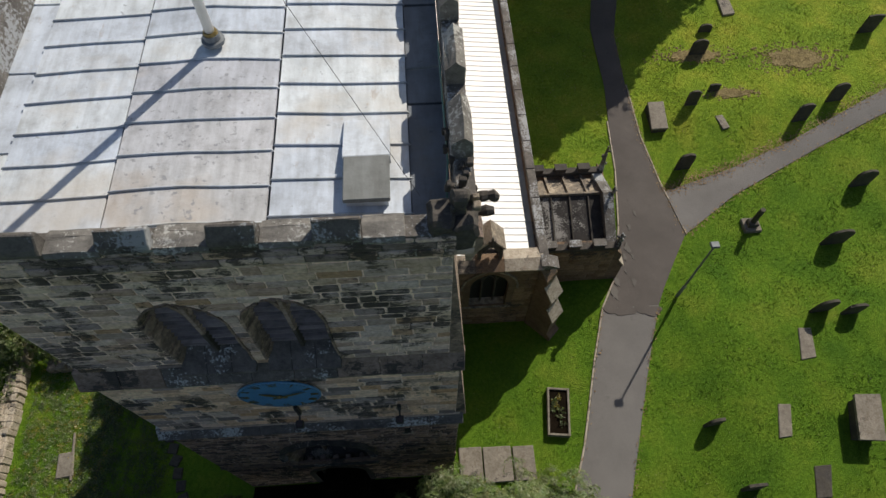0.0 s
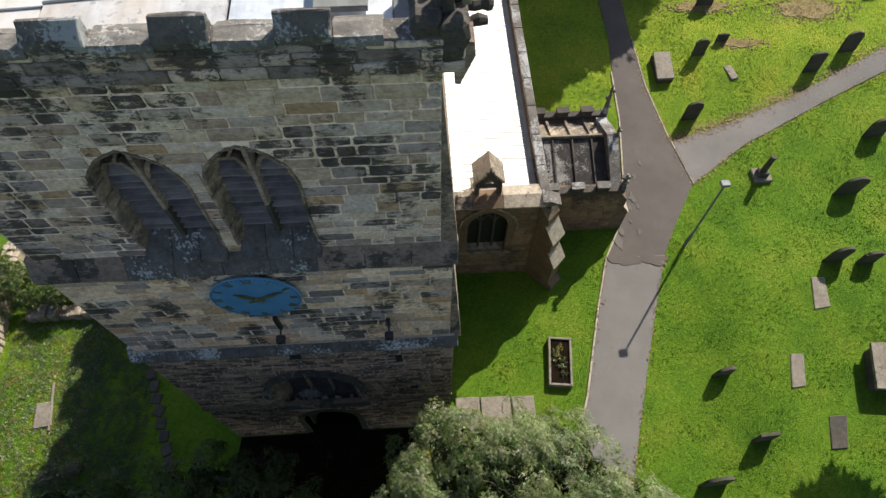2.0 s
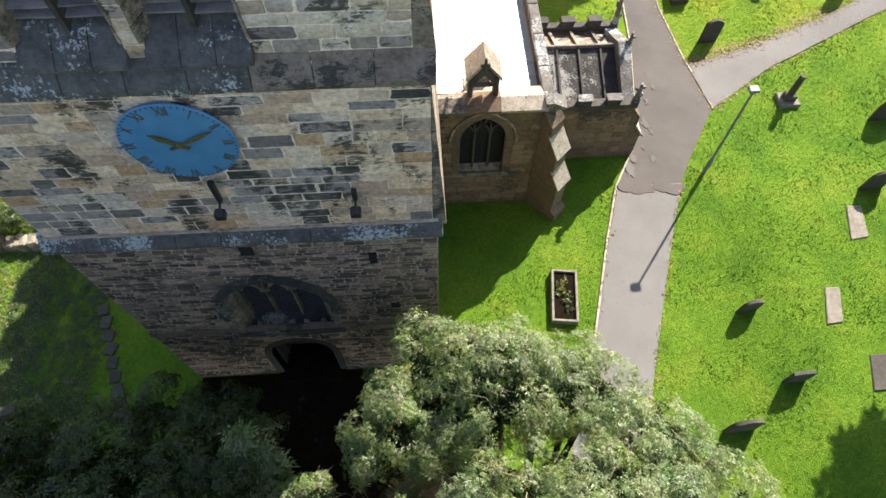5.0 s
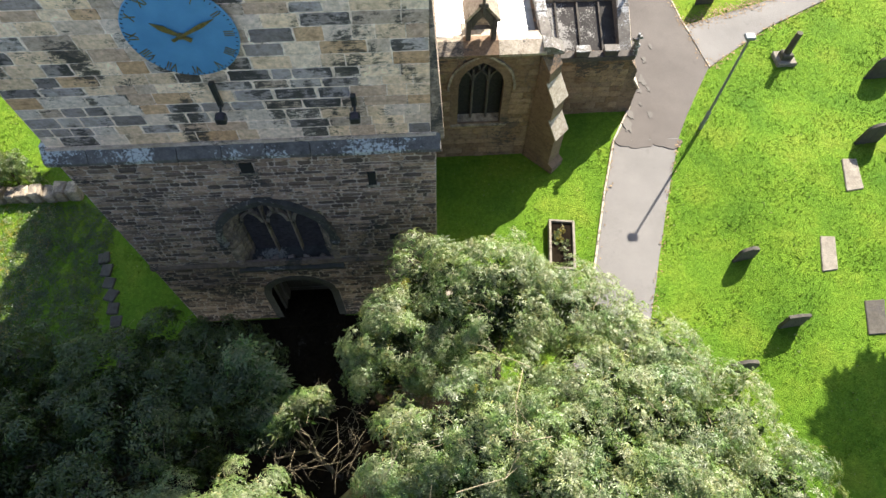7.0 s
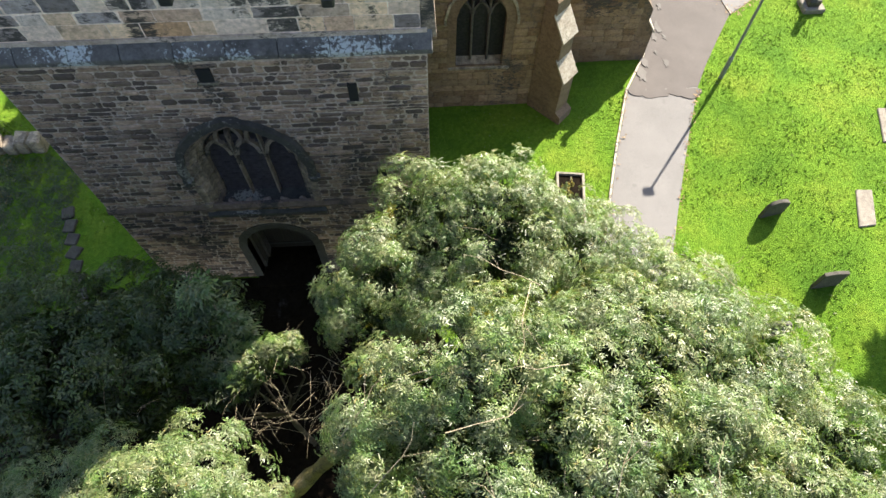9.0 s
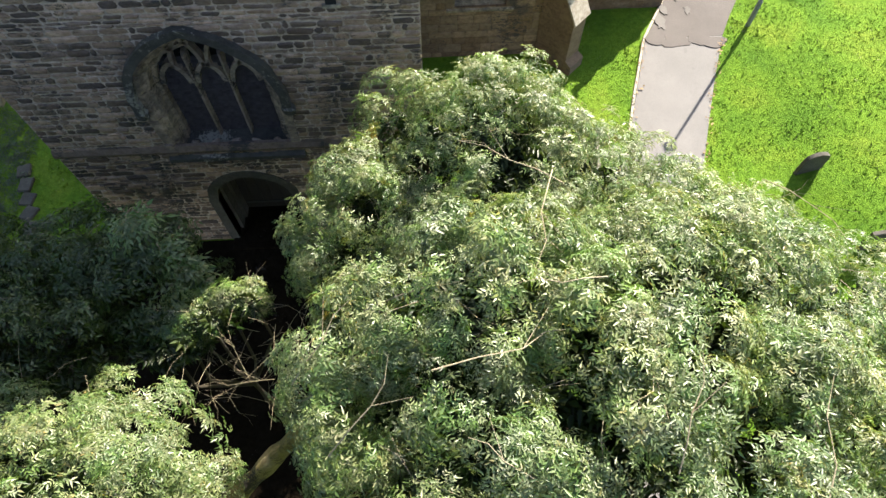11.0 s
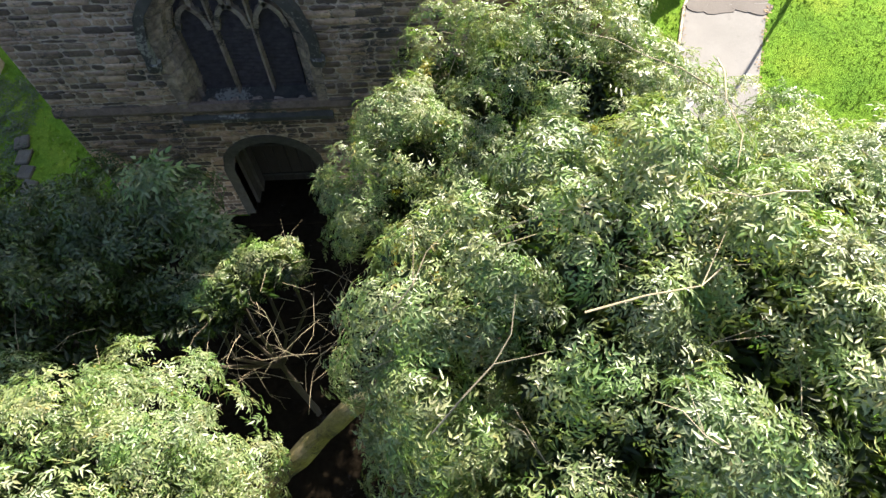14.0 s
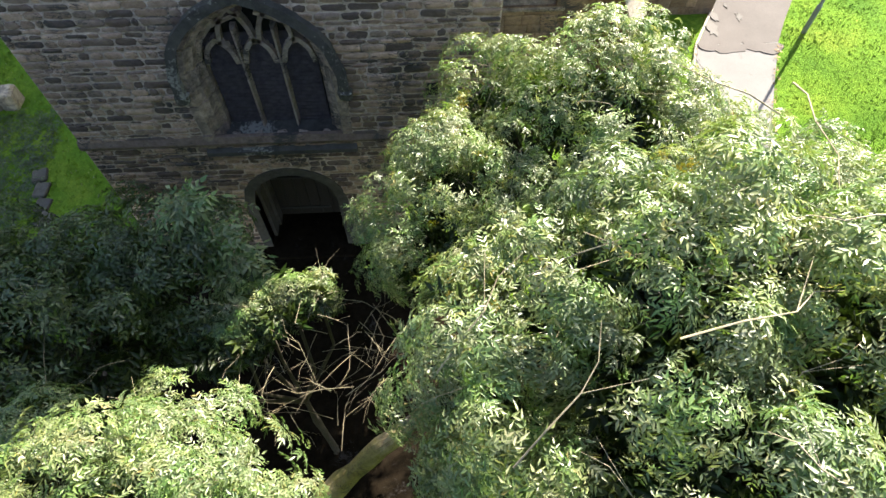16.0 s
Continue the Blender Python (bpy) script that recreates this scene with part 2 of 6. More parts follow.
# clock
m_blue, nt, b = material("blue_dial_paint", 0.45)
paint(nt, b, ramp(nt, tex(nt, 3.0, 6.0), [(0.3, (0.07, 0.23, 0.45)), (0.7, (0.10, 0.29, 0.53))]))
m_gold, nt, b = material("old_gilding", 0.45, 0.6)
paint(nt, b, ramp(nt, tex(nt, 12.0), [(0.3, (0.16, 0.12, 0.045)), (0.7, (0.36, 0.27, 0.10))]))
m_black, nt, b = material("black_paint", 0.5)
paint(nt, b, ramp(nt, tex(nt, 12.0), [(0.3, (0.012, 0.012, 0.013)), (0.7, (0.03, 0.03, 0.032))]))

# ground
def dry_part(nt):
    """How far a place lies in the drier, paler lawn past the branching path."""
    sep = nt.nodes.new("ShaderNodeSeparateXYZ")
    nt.links.new(nt.nodes.new("ShaderNodeNewGeometry").outputs["Position"], sep.inputs[0])
    mr = nt.nodes.new("ShaderNodeMapRange")
    mr.inputs[1].default_value, mr.inputs[2].default_value = 11.0, 17.0
    nt.links.new(sep.outputs["Y"], mr.inputs[0])
    return mr.outputs[0]


m_grass, nt, b = material("mown_grass", 0.95)
b.inputs["Specular IOR Level"].default_value = 0.1
base = ramp(nt, tex(nt, 0.45, 6.0, 0.6), [(0.3, (0.056, 0.125, 0.013)), (0.5, (0.093, 0.172, 0.016)), (0.72, (0.146, 0.197, 0.025))])
base = mixed(nt, 1.0, base, ramp(nt, tex(nt, 7.0, 5.0, 0.7), [(0.3, (0.66, 0.73, 0.6)), (0.52, (1.0, 1.02, 1.0)), (0.72, (1.4, 1.28, 1.26))]), "MULTIPLY")
base = mixed(nt, 1.0, base, ramp(nt, tex(nt, 38.0, 4.0, 0.7), [(0.3, (0.65, 0.7, 0.6)), (0.6, (1.15, 1.15, 1.15))]), "MULTIPLY")
base = mixed(nt, ramp(nt, tex(nt, 1.7, 7.0, 0.7), [(0.70, (0, 0, 0)), (0.82, (0.35, 0.35, 0.35))]), base, (0.14, 0.13, 0.04))
base = mixed(nt, dry_part(nt), base, mixed(nt, 1.0, base, (1.98, 1.52, 1.66), "MULTIPLY"))
paint(nt, b, base)
bump(nt, tex(nt, 22.0, 5.0, 0.75), 0.9, 0.045)
m_earth = stone("bare_earth", [(0.25, (0.16, 0.125, 0.05)), (0.75, (0.30, 0.235, 0.1))], soot=0.0, soot_scale=6.0, grain=9.0, depth=0.03, tint=(1.0, 1.0, 1.0))
# planter soil, and a near-black ground colour that holds the trees' shade
m_soil_shade = stone("soil_and_shade", [(0.25, (0.006, 0.005, 0.003)), (0.75, (0.016, 0.012, 0.008))], soot=0.0, soot_scale=3.0, grain=9.0, depth=0.03, tint=PLAIN, dull=True)


def tarmac(name, lo, hi):
    m, nt, b = material(name, 0.9)
    base = ramp(nt, tex(nt, 0.5, 6.0, 0.62), [(0.3, lo), (0.7, hi)])
    base = mixed(nt, 1.0, base, ramp(nt, tex(nt, 60.0, 3.0, 0.7), [(0.3, (0.75, 0.75, 0.75)), (0.7, (1.2, 1.2, 1.2))]), "MULTIPLY")
    base = mixed(nt, ramp(nt, tex(nt, 2.6, 6.0, 0.6), [(0.64, (0, 0, 0)), (0.70, (0.4, 0.4, 0.4))]), base, tuple(c * 0.6 for c in lo))
    paint(nt, b, base)
    bump(nt, tex(nt, 70.0, 3.0), 0.5, 0.008)
    return m


m_path_light = tarmac("worn_tarmac", (0.128, 0.122, 0.118), (0.17, 0.162, 0.157))
m_path_patch = tarmac("patched_tarmac", (0.09, 0.082, 0.076), (0.14, 0.13, 0.12))
m_path_dark = tarmac("dark_tarmac", (0.072, 0.062, 0.057), (0.105, 0.092, 0.085))

m_blade, nt, b = material("grass_blade", 0.9)
b.inputs["Specular IOR Level"].default_value = 0.1
base = ramp(nt, nt.nodes.new("ShaderNodeNewGeometry").outputs["Random Per Island"], [(0.0, (0.06, 0.13, 0.013)), (0.5, (0.101, 0.191, 0.016)), (0.93, (0.158, 0.221, 0.034)), (1.0, (0.209, 0.204, 0.149))])
base = mixed(nt, 1.0, base, ramp(nt, tex(nt, 0.45, 6.0, 0.6), [(0.3, (0.9, 0.92, 0.92)), (0.5, (1.08, 1.06, 1.08)), (0.72, (1.42, 1.2, 1.3))]), "MULTIPLY")
base = mixed(nt, 1.0, base, ramp(nt, tex(nt, 6.0, 5.0, 0.7), [(0.3, (0.66, 0.73, 0.6)), (0.52, (1.0, 1.02, 1.0)), (0.72, (1.4, 1.28, 1.26))]), "MULTIPLY")
base = mixed(nt, dry_part(nt), base, mixed(nt, 1.0, base, (1.98, 1.52, 1.66), "MULTIPLY"))
paint(nt, b, base)

m_fallen, nt, b = material("fallen_leaf", 0.8)
paint(nt, b, ramp(nt, nt.nodes.new("ShaderNodeNewGeometry").outputs["Random Per Island"], [(0.0, (0.09, 0.055, 0.025)), (0.5, (0.20, 0.12, 0.05)), (1.0, (0.32, 0.22, 0.11))]))

# foliage
def leafy(name, stops, gloss=0.62):
    m, nt, b = material(name, 0.38)
    b.inputs["Specular IOR Level"].default_value = gloss
    r = nt.nodes.new("ShaderNodeNewGeometry").outputs["Random Per Island"]
    base = ramp(nt, r, stops)
    base = mixed(nt, 1.0, base, ramp(nt, tex(nt, 0.9, 4.0), [(0.3, (0.66, 0.76, 0.8)), (0.7, (1.27, 1.2, 0.98))]), "MULTIPLY")
    base = mixed(nt, 1.0, base, ramp(nt, tex(nt, 3.4, 3.0), [(0.36, (0.8, 1.03, 0.66)), (0.5, (1.03, 1.0, 1.0)), (0.64, (1.2, 1.03, 1.32))]), "MULTIPLY")
    paint(nt, b, base)
    thin = nt.nodes.new("ShaderNodeBsdfTranslucent")
    nt.links.new(mixed(nt, 1.0, base, (1.3, 1.35, 0.65), "MULTIPLY"), thin.inputs["Color"])
    add = nt.nodes.new("ShaderNodeMixShader")
    add.inputs[0].default_value = 0.32
    nt.links.new(b.outputs[0], add.inputs[1])
    nt.links.new(thin.outputs[0], add.inputs[2])
    nt.links.new(add.outputs[0], nt.nodes["Material Output"].inputs["Surface"])
    return m


m_leaf = leafy("tree_leaf", [(0.0, (0.066, 0.115, 0.036)), (0.3, (0.12, 0.174, 0.068)), (0.65, (0.174, 0.22, 0.1)), (0.95, (0.225, 0.262, 0.135)), (1.0, (0.24, 0.22, 0.07))])
m_yellow = leafy("yellowed_leaf", [(0.0, (0.13, 0.14, 0.02)), (0.6, (0.22, 0.19, 0.025)), (1.0, (0.27, 0.20, 0.03))])
m_moss = stone("mossy_bark", [(0.2, (0.17, 0.17, 0.06)), (0.5, (0.29, 0.28, 0.11)), (0.8, (0.5, 0.47, 0.36))], soot=0.5, soot_scale=5.0, grain=18.0, depth=0.02)
# darkened copy of the leaf colour, with the tower's shade painted in
m_leaf_shade = leafy("leaf_with_painted_shade", [(0.0, (0.024, 0.048, 0.014)), (0.5, (0.046, 0.077, 0.022)), (1.0, (0.08, 0.108, 0.032))])
# darker copy of the leaf colour, painting shade inside the crowns
m_leaf_crown_shade = leafy("crown_shade_leaf", [(0.0, (0.015, 0.028, 0.009)), (0.6, (0.03, 0.05, 0.015)), (1.0, (0.05, 0.07, 0.02))], 0.3)
m_bark = stone("bark", [(0.2, (0.03, 0.024, 0.017)), (0.6, (0.06, 0.05, 0.034)), (0.9, (0.08, 0.075, 0.03))], soot=0.2, soot_scale=4.0, grain=18.0, depth=0.02, tint=PLAIN)
m_twig = stone("twig_bark", [(0.2, (0.21, 0.185, 0.125)), (0.8, (0.42, 0.37, 0.26))], soot=0.0, grain=20.0, depth=0.003, tint=PLAIN)
m_metal, nt, b = material("galvanised_steel", 0.65, 0.2)
paint(nt, b, ramp(nt, tex(nt, 9.0), [(0.3, (0.14, 0.16, 0.17)), (0.7, (0.2, 0.22, 0.23))]))
m_whitepaint, nt, b = material("white_gloss_paint", 0.4)
paint(nt, b, ramp(nt, tex(nt, 4.0, 6.0), [(0.3, (0.72, 0.71, 0.68)), (0.7, (0.8, 0.8, 0.78))]))

# ---- mesh helpers ----


def thing(name, at, label, category, group="", kind=""):
    ob = new(name)
    ob.location, ob.empty_display_size = at, 0.2
    return tagged(ob, label, category, group, kind)


def part(name, bm, mat, parent=None, label="", local=False, kind="", smooth=False):
    """Links a bmesh or mesh as one object; its vertices are in the world unless local."""
    if isinstance(bm, bmesh.types.BMesh):
        me = bpy.data.meshes.new(name)
        bmesh.ops.recalc_face_normals(bm, faces=bm.faces)
        bm.to_mesh(me)
        bm.free()
    else:
        me = bm
    if mat and not me.materials:
        me.materials.append(mat)
    if smooth:
        me.polygons.foreach_set("use_smooth", [True] * len(me.polygons))
    ob = new(name, me)
    if parent:
        ob.parent = parent
        if not local:
            off = Vector(parent.location)
            if parent.parent:
                off = Vector((0, 0, 0))
            ob.matrix_parent_inverse = Matrix.Translation(-off)
    return tagged(ob, label, kind=kind)


def box(x0, x1, y0, y1, z0, z1, bevel=0.0, bm=None, m=None):
    """A bevelled block, joined to bm if given."""
    one = bmesh.new()
    bmesh.ops.create_cube(one, size=1.0)
    bmesh.ops.transform(one, verts=one.verts, matrix=Matrix.Translation(((x0 + x1) / 2, (y0 + y1) / 2, (z0 + z1) / 2)) @ Matrix.Diagonal((x1 - x0, y1 - y0, z1 - z0, 1)))
    if bevel:
        bmesh.ops.bevel(one, geom=one.edges[:], offset=bevel, segments=1, affect="EDGES")
    if m is not None:
        bmesh.ops.transform(one, verts=one.verts, matrix=m)
    if bm is None:
        return one
    join(bm, one)
    return bm


def join(bm, other):
    me = bpy.data.meshes.new("tmp")
    other.to_mesh(me)
    other.free()
    bm.from_mesh(me)
    bpy.data.meshes.remove(me)


def rough_up(bm, amount, scale=3.0):
    for v in bm.verts:
        v.co += amount * Vector(noise.noise_vector(v.co * scale))
    return bm


def slab_of(points, z0, z1, axis="z", bm=None):
    """A prism over a polygon: (x, y) from z0 to z1, or with axis y (x, z) from y0 to y1, or with axis x (y, z)."""
    bm = bm or bmesh.new()
    put = {"z": lambda a, b, c: (a, b, c), "y": lambda a, b, c: (a, c, b), "x": lambda a, b, c: (c, a, b)}[axis]
    lo = [bm.verts.new(put(*p, z0)) for p in points]
    hi = [bm.verts.new(put(*p, z1)) for p in points]
    bm.faces.new(lo), bm.faces.new(hi[::-1])
    for i in range(len(points)):
        j = (i + 1) % len(points)
        bm.faces.new((lo[i], lo[j], hi[j], hi[i]))
    return bm


def pierced(outline, holes, y0, y1):
    """A wall in the x-z plane from y0 to y1, with openings through it."""
    bm = bmesh.new()
    for loop in [outline] + holes:
        vs = [bm.verts.new((x, y0, z)) for x, z in loop]
        for i in range(len(vs)):
            bm.edges.new((vs[i], vs[(i + 1) % len(vs)]))
    bmesh.ops.triangle_fill(bm, edges=bm.edges[:], use_beauty=True)
    out = bmesh.ops.extrude_face_region(bm, geom=bm.faces[:])
    bmesh.ops.translate(bm, verts=[v for v in out["geom"] if isinstance(v, bmesh.types.BMVert)], vec=(0, y1 - y0, 0))
    return bm


def arch(x0, x1, zs, z1, n=9, point=0.25):
    """The head of a pointed arch, from the left springing over the apex to the right one."""
    xm, half, out = (x0 + x1) / 2, (x1 - x0) / 2, []
    for i in range(2 * n + 1):
        s = i / n - 1
        u = 1 - abs(s)
        f = (1 - point) * math.sqrt(max(0.0, 1 - (1 - u) ** 2)) + point * u
        out.append((xm + s * half, zs + (z1 - zs) * f))
    return out


def opening(x0, x1, z0, zs, z1, point=0.25):
    return [(x1, z0), (x0, z0)] + arch(x0, x1, zs, z1, point=point)


def band(points, inner, outer, y0, y1, bm=None):
    """A moulding along a line in the x-z plane, from inner to outer on its left-hand side."""
    bm = bm or bmesh.new()
    n, rows = len(points), []
    for i, p in enumerate(points):
        a, b = points[max(0, i - 1)], points[min(n - 1, i + 1)]
        d = Vector((b[0] - a[0], b[1] - a[1])).normalized()
        nx, nz = -d.y, d.x
        q = [(p[0] + nx * o, y, p[1] + nz * o) for o, y in ((inner, y1), (inner, y0), (outer, y0), (outer, y1))]
        rows.append([bm.verts.new(c) for c in q])
    for r, s in zip(rows, rows[1:]):
        for k in range(4):
            bm.faces.new((r[k], r[(k + 1) % 4], s[(k + 1) % 4], s[k]))
    bm.faces.new(rows[0]), bm.faces.new(rows[-1][::-1])
    return bm


def tube(points, radii, sides=7, bm=None):
    """A tapered round bar through the points."""
    bm = bm or bmesh.new()
    rows = []
    for i, p in enumerate(points):
        p = Vector(p)
        d = Vector(points[min(i + 1, len(points) - 1)]) - Vector(points[max(i - 1, 0)])
        q = d.to_track_quat("Z", "Y")
        rows.append([bm.verts.new(p + q @ Vector((radii[i] * math.cos(a), radii[i] * math.sin(a), 0))) for a in (2 * math.pi * k / sides for k in range(sides))])
    for r, s in zip(rows, rows[1:]):
        for k in range(sides):
            bm.faces.new((r[k], r[(k + 1) % sides], s[(k + 1) % sides], s[k]))
    bm.faces.new(rows[0][::-1]), bm.faces.new(rows[-1])
    return bm


def raw_mesh(name, verts, faces, mat):
    """A mesh straight from arrays; faces all have the same number of corners."""
    me = bpy.data.meshes.new(name)
    verts, faces = np.asarray(verts, "f"), np.asarray(faces, "i")
    me.vertices.add(len(verts)), me.loops.add(faces.size), me.polygons.add(len(faces))
    me.vertices.foreach_set("co", verts.ravel())
    me.loops.foreach_set("vertex_index", faces.ravel())
    k = faces.shape[1]
    me.polygons.foreach_set("loop_start", np.arange(len(faces)) * k)
    me.update(calc_edges=True)
    me.materials.append(mat)
    return me

# ---- ground ----


def smooth(a, b, v):
    t = max(0.0, min(1.0, (v - a) / (b - a)))
    return t * t * (3 - 2 * t)


def ground_z(x, y):
    z = 0.4 * smooth(8.5, 12.0, x) * smooth(9.0, 4.0, y) - 0.3 * smooth(-7.5, -13.0, x)
    z += 0.3 * smooth(10.8, 13.0, x) * smooth(13.0, 17.0, y)
    return z


def axis_steps():
    near = [i * 0.5 for i in range(-40, 61)]
    far = [32, 36, 42, 50, 62, 80, 110, 160, 250, 420]
    return [-f + 10 for f in far[::-1]] + near + far


xs, ys = axis_steps(), axis_steps()
gv = [(x, y, ground_z(x, y) + (0.03 * noise.noise((x * 0.7, y * 0.7, 0)) if abs(x) < 40 else 0)) for y in ys for x in xs]
nx = len(xs)
gf = [(j * nx + i, j * nx + i + 1, (j + 1) * nx + i + 1, (j + 1) * nx + i) for j in range(len(ys) - 1) for i in range(nx - 1)]
ground = new("ground", raw_mesh("ground", gv, gf, m_grass))
tagged(ground, "mown bright green churchyard grass with mossy patches", "grass", kind="structure")


def ribbon(left, right, lift, cells=6, skirt=0.12):
    """A strip of paving between two lines of equal length, laid on the ground."""
    bm, rows = bmesh.new(), []
    fine = []
    for k in range(len(left) - 1):
        for s in range(4):
            t = s / 4
            fine.append(tuple(tuple(q[k][c] * (1 - t) + q[k + 1][c] * t for c in (0, 1)) for q in (left, right)))
    fine.append((left[-1], right[-1]))
    for (ax, ay), (bx, by) in fine:
        row = []
        for i in range(cells + 1):
            t = i / cells
            w = 0.03 * noise.noise((ax * 2.3, ay * 2.3, 3.0 + i)) if i in (0, cells) else 0
            x, y = ax + (bx - ax) * t + w, ay + (by - ay) * t
            row.append(bm.verts.new((x, y, ground_z(x, y) + lift + 0.02 * math.sin(math.pi * t))))
        rows.append(row)
    for r, s in zip(rows, rows[1:]):
        for i in range(cells):
            bm.faces.new((r[i], r[i + 1], s[i + 1], s[i]))
    edge = [e for e in bm.edges if e.is_boundary]
    out = bmesh.ops.extrude_edge_only(bm, edges=edge)
    bmesh.ops.translate(bm, verts=[v for v in out["geom"] if isinstance(v, bmesh.types.BMVert)], vec=(0, 0, -skirt))
    return bm


near_left = [(0.6, -12.0), (2.6, -6.0), (4.05, -2.2), (5.16, 0.67), (6.15, 4.0), (6.85, 6.1)]
near_right = [(3.0, -12.0), (4.9, -6.0), (6.1, -2.4), (7.12, 0.6), (8.3, 3.9), (9.15, 6.1)]
far_left = [(6.85, 6.1), (7.72, 7.6), (8.3, 10.0), (8.75, 13.0), (8.95, 16.0), (9.17, 18.2), (9.2, 22.5), (9.65, 24.7), (10.5, 40.0)]
far_right = [(9.15, 6.1), (9.75, 7.2), (11.12, 9.4), (10.6, 12.2), (10.27, 15.0), (10.26, 18.3), (10.4, 22.0), (11.1, 24.7), (12.0, 40.0)]
path_lower = part("path", ribbon(near_left, near_right, 0.03), m_path_light)
tagged(path_lower, "worn pale grey tarmac churchyard path", "path", kind="structure")
path_upper = part("path", ribbon(far_left, far_right, 0.034), m_path_dark)
tagged(path_upper, "dark patched tarmac path beside the church", "path", kind="structure")
path_branch = part("path", ribbon([(10.72, 11.68), (14.08, 12.77), (17.57, 14.25), (23.5, 17.2), (45, 28)], [(11.13, 9.4), (13.93, 11.34), (18.8, 13.83), (22.9, 15.7), (46, 26)], 0.045), m_path_light)
tagged(path_branch, "pale grey tarmac path branching between the graves", "path", kind="structure")
bm = bmesh.new()
for line, off in ((near_left[2:] + far_left[1:5], -0.05), (far_right[2:6], 0.05)):
    for (ax, ay), (bx, by) in zip(line, line[1:]):
        d = Vector((bx - ax, by - ay))
        n, a = max(1, round(d.length / 0.9)), math.atan2(by - ay, bx - ax)
        for k in range(n):
            c = Vector((ax, ay)) + d * ((k + 0.5) / n)
            box(-d.length / n / 2 + 0.006, d.length / n / 2 - 0.006, -0.035, 0.035, -0.1, 0.055, 0.01, bm,
                pose(c.x + off, c.y, ground_z(c.x, c.y), 0, random.uniform(-0.8, 0.8), math.degrees(a)))
kerb = part("kerb", bm, m_pale)
tagged(kerb, "thin pale stone edging along the path", "kerb", kind="structure")

# ---- masonry ----


def courses(x0, x1, z0, z1, heights, lengths, blocked, seed):
    """Blocks laid in courses, clear of the openings: x0, x1, z0, z1 of each."""
    rng, z, out = random.Random(seed), z0, []
    while z < z1 - 0.03:
        h = min(rng.uniform(*heights), z1 - z)
        if z1 - z - h < heights[0] * 0.6:
            h = z1 - z
        gaps, x = [], x0
        for a, b in sorted(blocked(z, z + h)):
            if a > x:
                gaps.append((x, a))
            x = max(x, b)
        if x < x1:
            gaps.append((x, x1))
        for a, b in gaps:
            x = a
            while x < b - 0.01:
                w = rng.uniform(*lengths)
                if b - x - w < lengths[0] * 0.6:
                    w = b - x
                out.append((x, x + w, z, z + h))
                x += w
        z += h
    return out


def ragged(rng, w, h, cut, wobble):
    """A worn rectangle's outline, twelve corners, centred."""
    a, b = w / 2, h / 2
    cx, cz = min(cut, a * 0.4), min(cut, b * 0.4)
    pts = [(-a + cx, -b), (0, -b), (a - cx, -b), (a, -b + cz), (a, 0), (a, b - cz), (a - cx, b), (0, b), (-a + cx, b), (-a, b - cz), (-a, 0), (-a, -b + cz)]
    return [(x + rng.uniform(-wobble, wobble * 0.3) * (1 if x > 0 else -1), z + rng.uniform(-wobble, wobble * 0.3) * (1 if z > 0 else -1)) for x, z in pts]


def sooty(x, z, rng, bias=0.0):
    """Whether a block stands in one of the blackened, eroded stretches of the wall."""
    return 0.8 * noise.noise((x * 0.55, 3.0, z * 0.9)) + 0.4 * rng.uniform(-1, 1) + bias > 0.12


def block_field(stones, y, joint, proud, seed, uneven=0.0, cut=0.02):
    """Many blocks proud of a wall's face at y, as one mesh of quads and their caps."""
    rng, verts, faces = random.Random(seed), [], []
    for x0, x1, z0, z1 in stones:
        d, w, h = rng.uniform(*proud), x1 - x0 - joint, z1 - z0 - joint
        if w < 0.03 or h < 0.03:
            continue
        cx, cz, n = (x0 + x1) / 2, (z0 + z1) / 2, len(verts)
        ring = ragged(rng, w, h, cut + uneven, 0.004 + uneven)
        c = min(0.016, h * 0.12)
        for k, yy in ((1.0, y + 0.01), (1.0, y - d * 0.6), (None, y - d)):
            for px, pz in ring:
                fx, fz = (k, k) if k else (1 - 2 * c / w, 1 - 2 * c / h)
                verts.append((cx + px * fx, yy + (rng.uniform(-0.005, 0.005) if k is None else 0), cz + pz * fz))
        for r in (0, 12):
            faces += [(n + r + k, n + r + (k + 1) % 12, n + r + 12 + (k + 1) % 12, n + r + 12 + k) for k in range(12)]
        m = n + 24
        faces += [(m, m + 1, m + 10, m + 11), (m + 1, m + 2, m + 3, m + 4), (m + 1, m + 4, m + 7, m + 10), (m + 4, m + 5, m + 6, m + 7), (m + 7, m + 8, m + 9, m + 10)]
    return verts, faces


def arch_span(x0, x1, z0, zs, z1, grow=0.0, point=0.25):
    """Which stretch of x the opening takes away between two heights."""
    head = arch(x0 - grow, x1 + grow, zs, z1 + grow, 12, point)

    def span(a, b):
        if b <= z0 + 0.02 or a >= z1 + grow:
            return []
        if a < zs:
            return [(x0 - grow, x1 + grow)]
        inside = [x for x, z in head if z > a]
        return [(min(inside), max(inside))] if inside else []
    return span


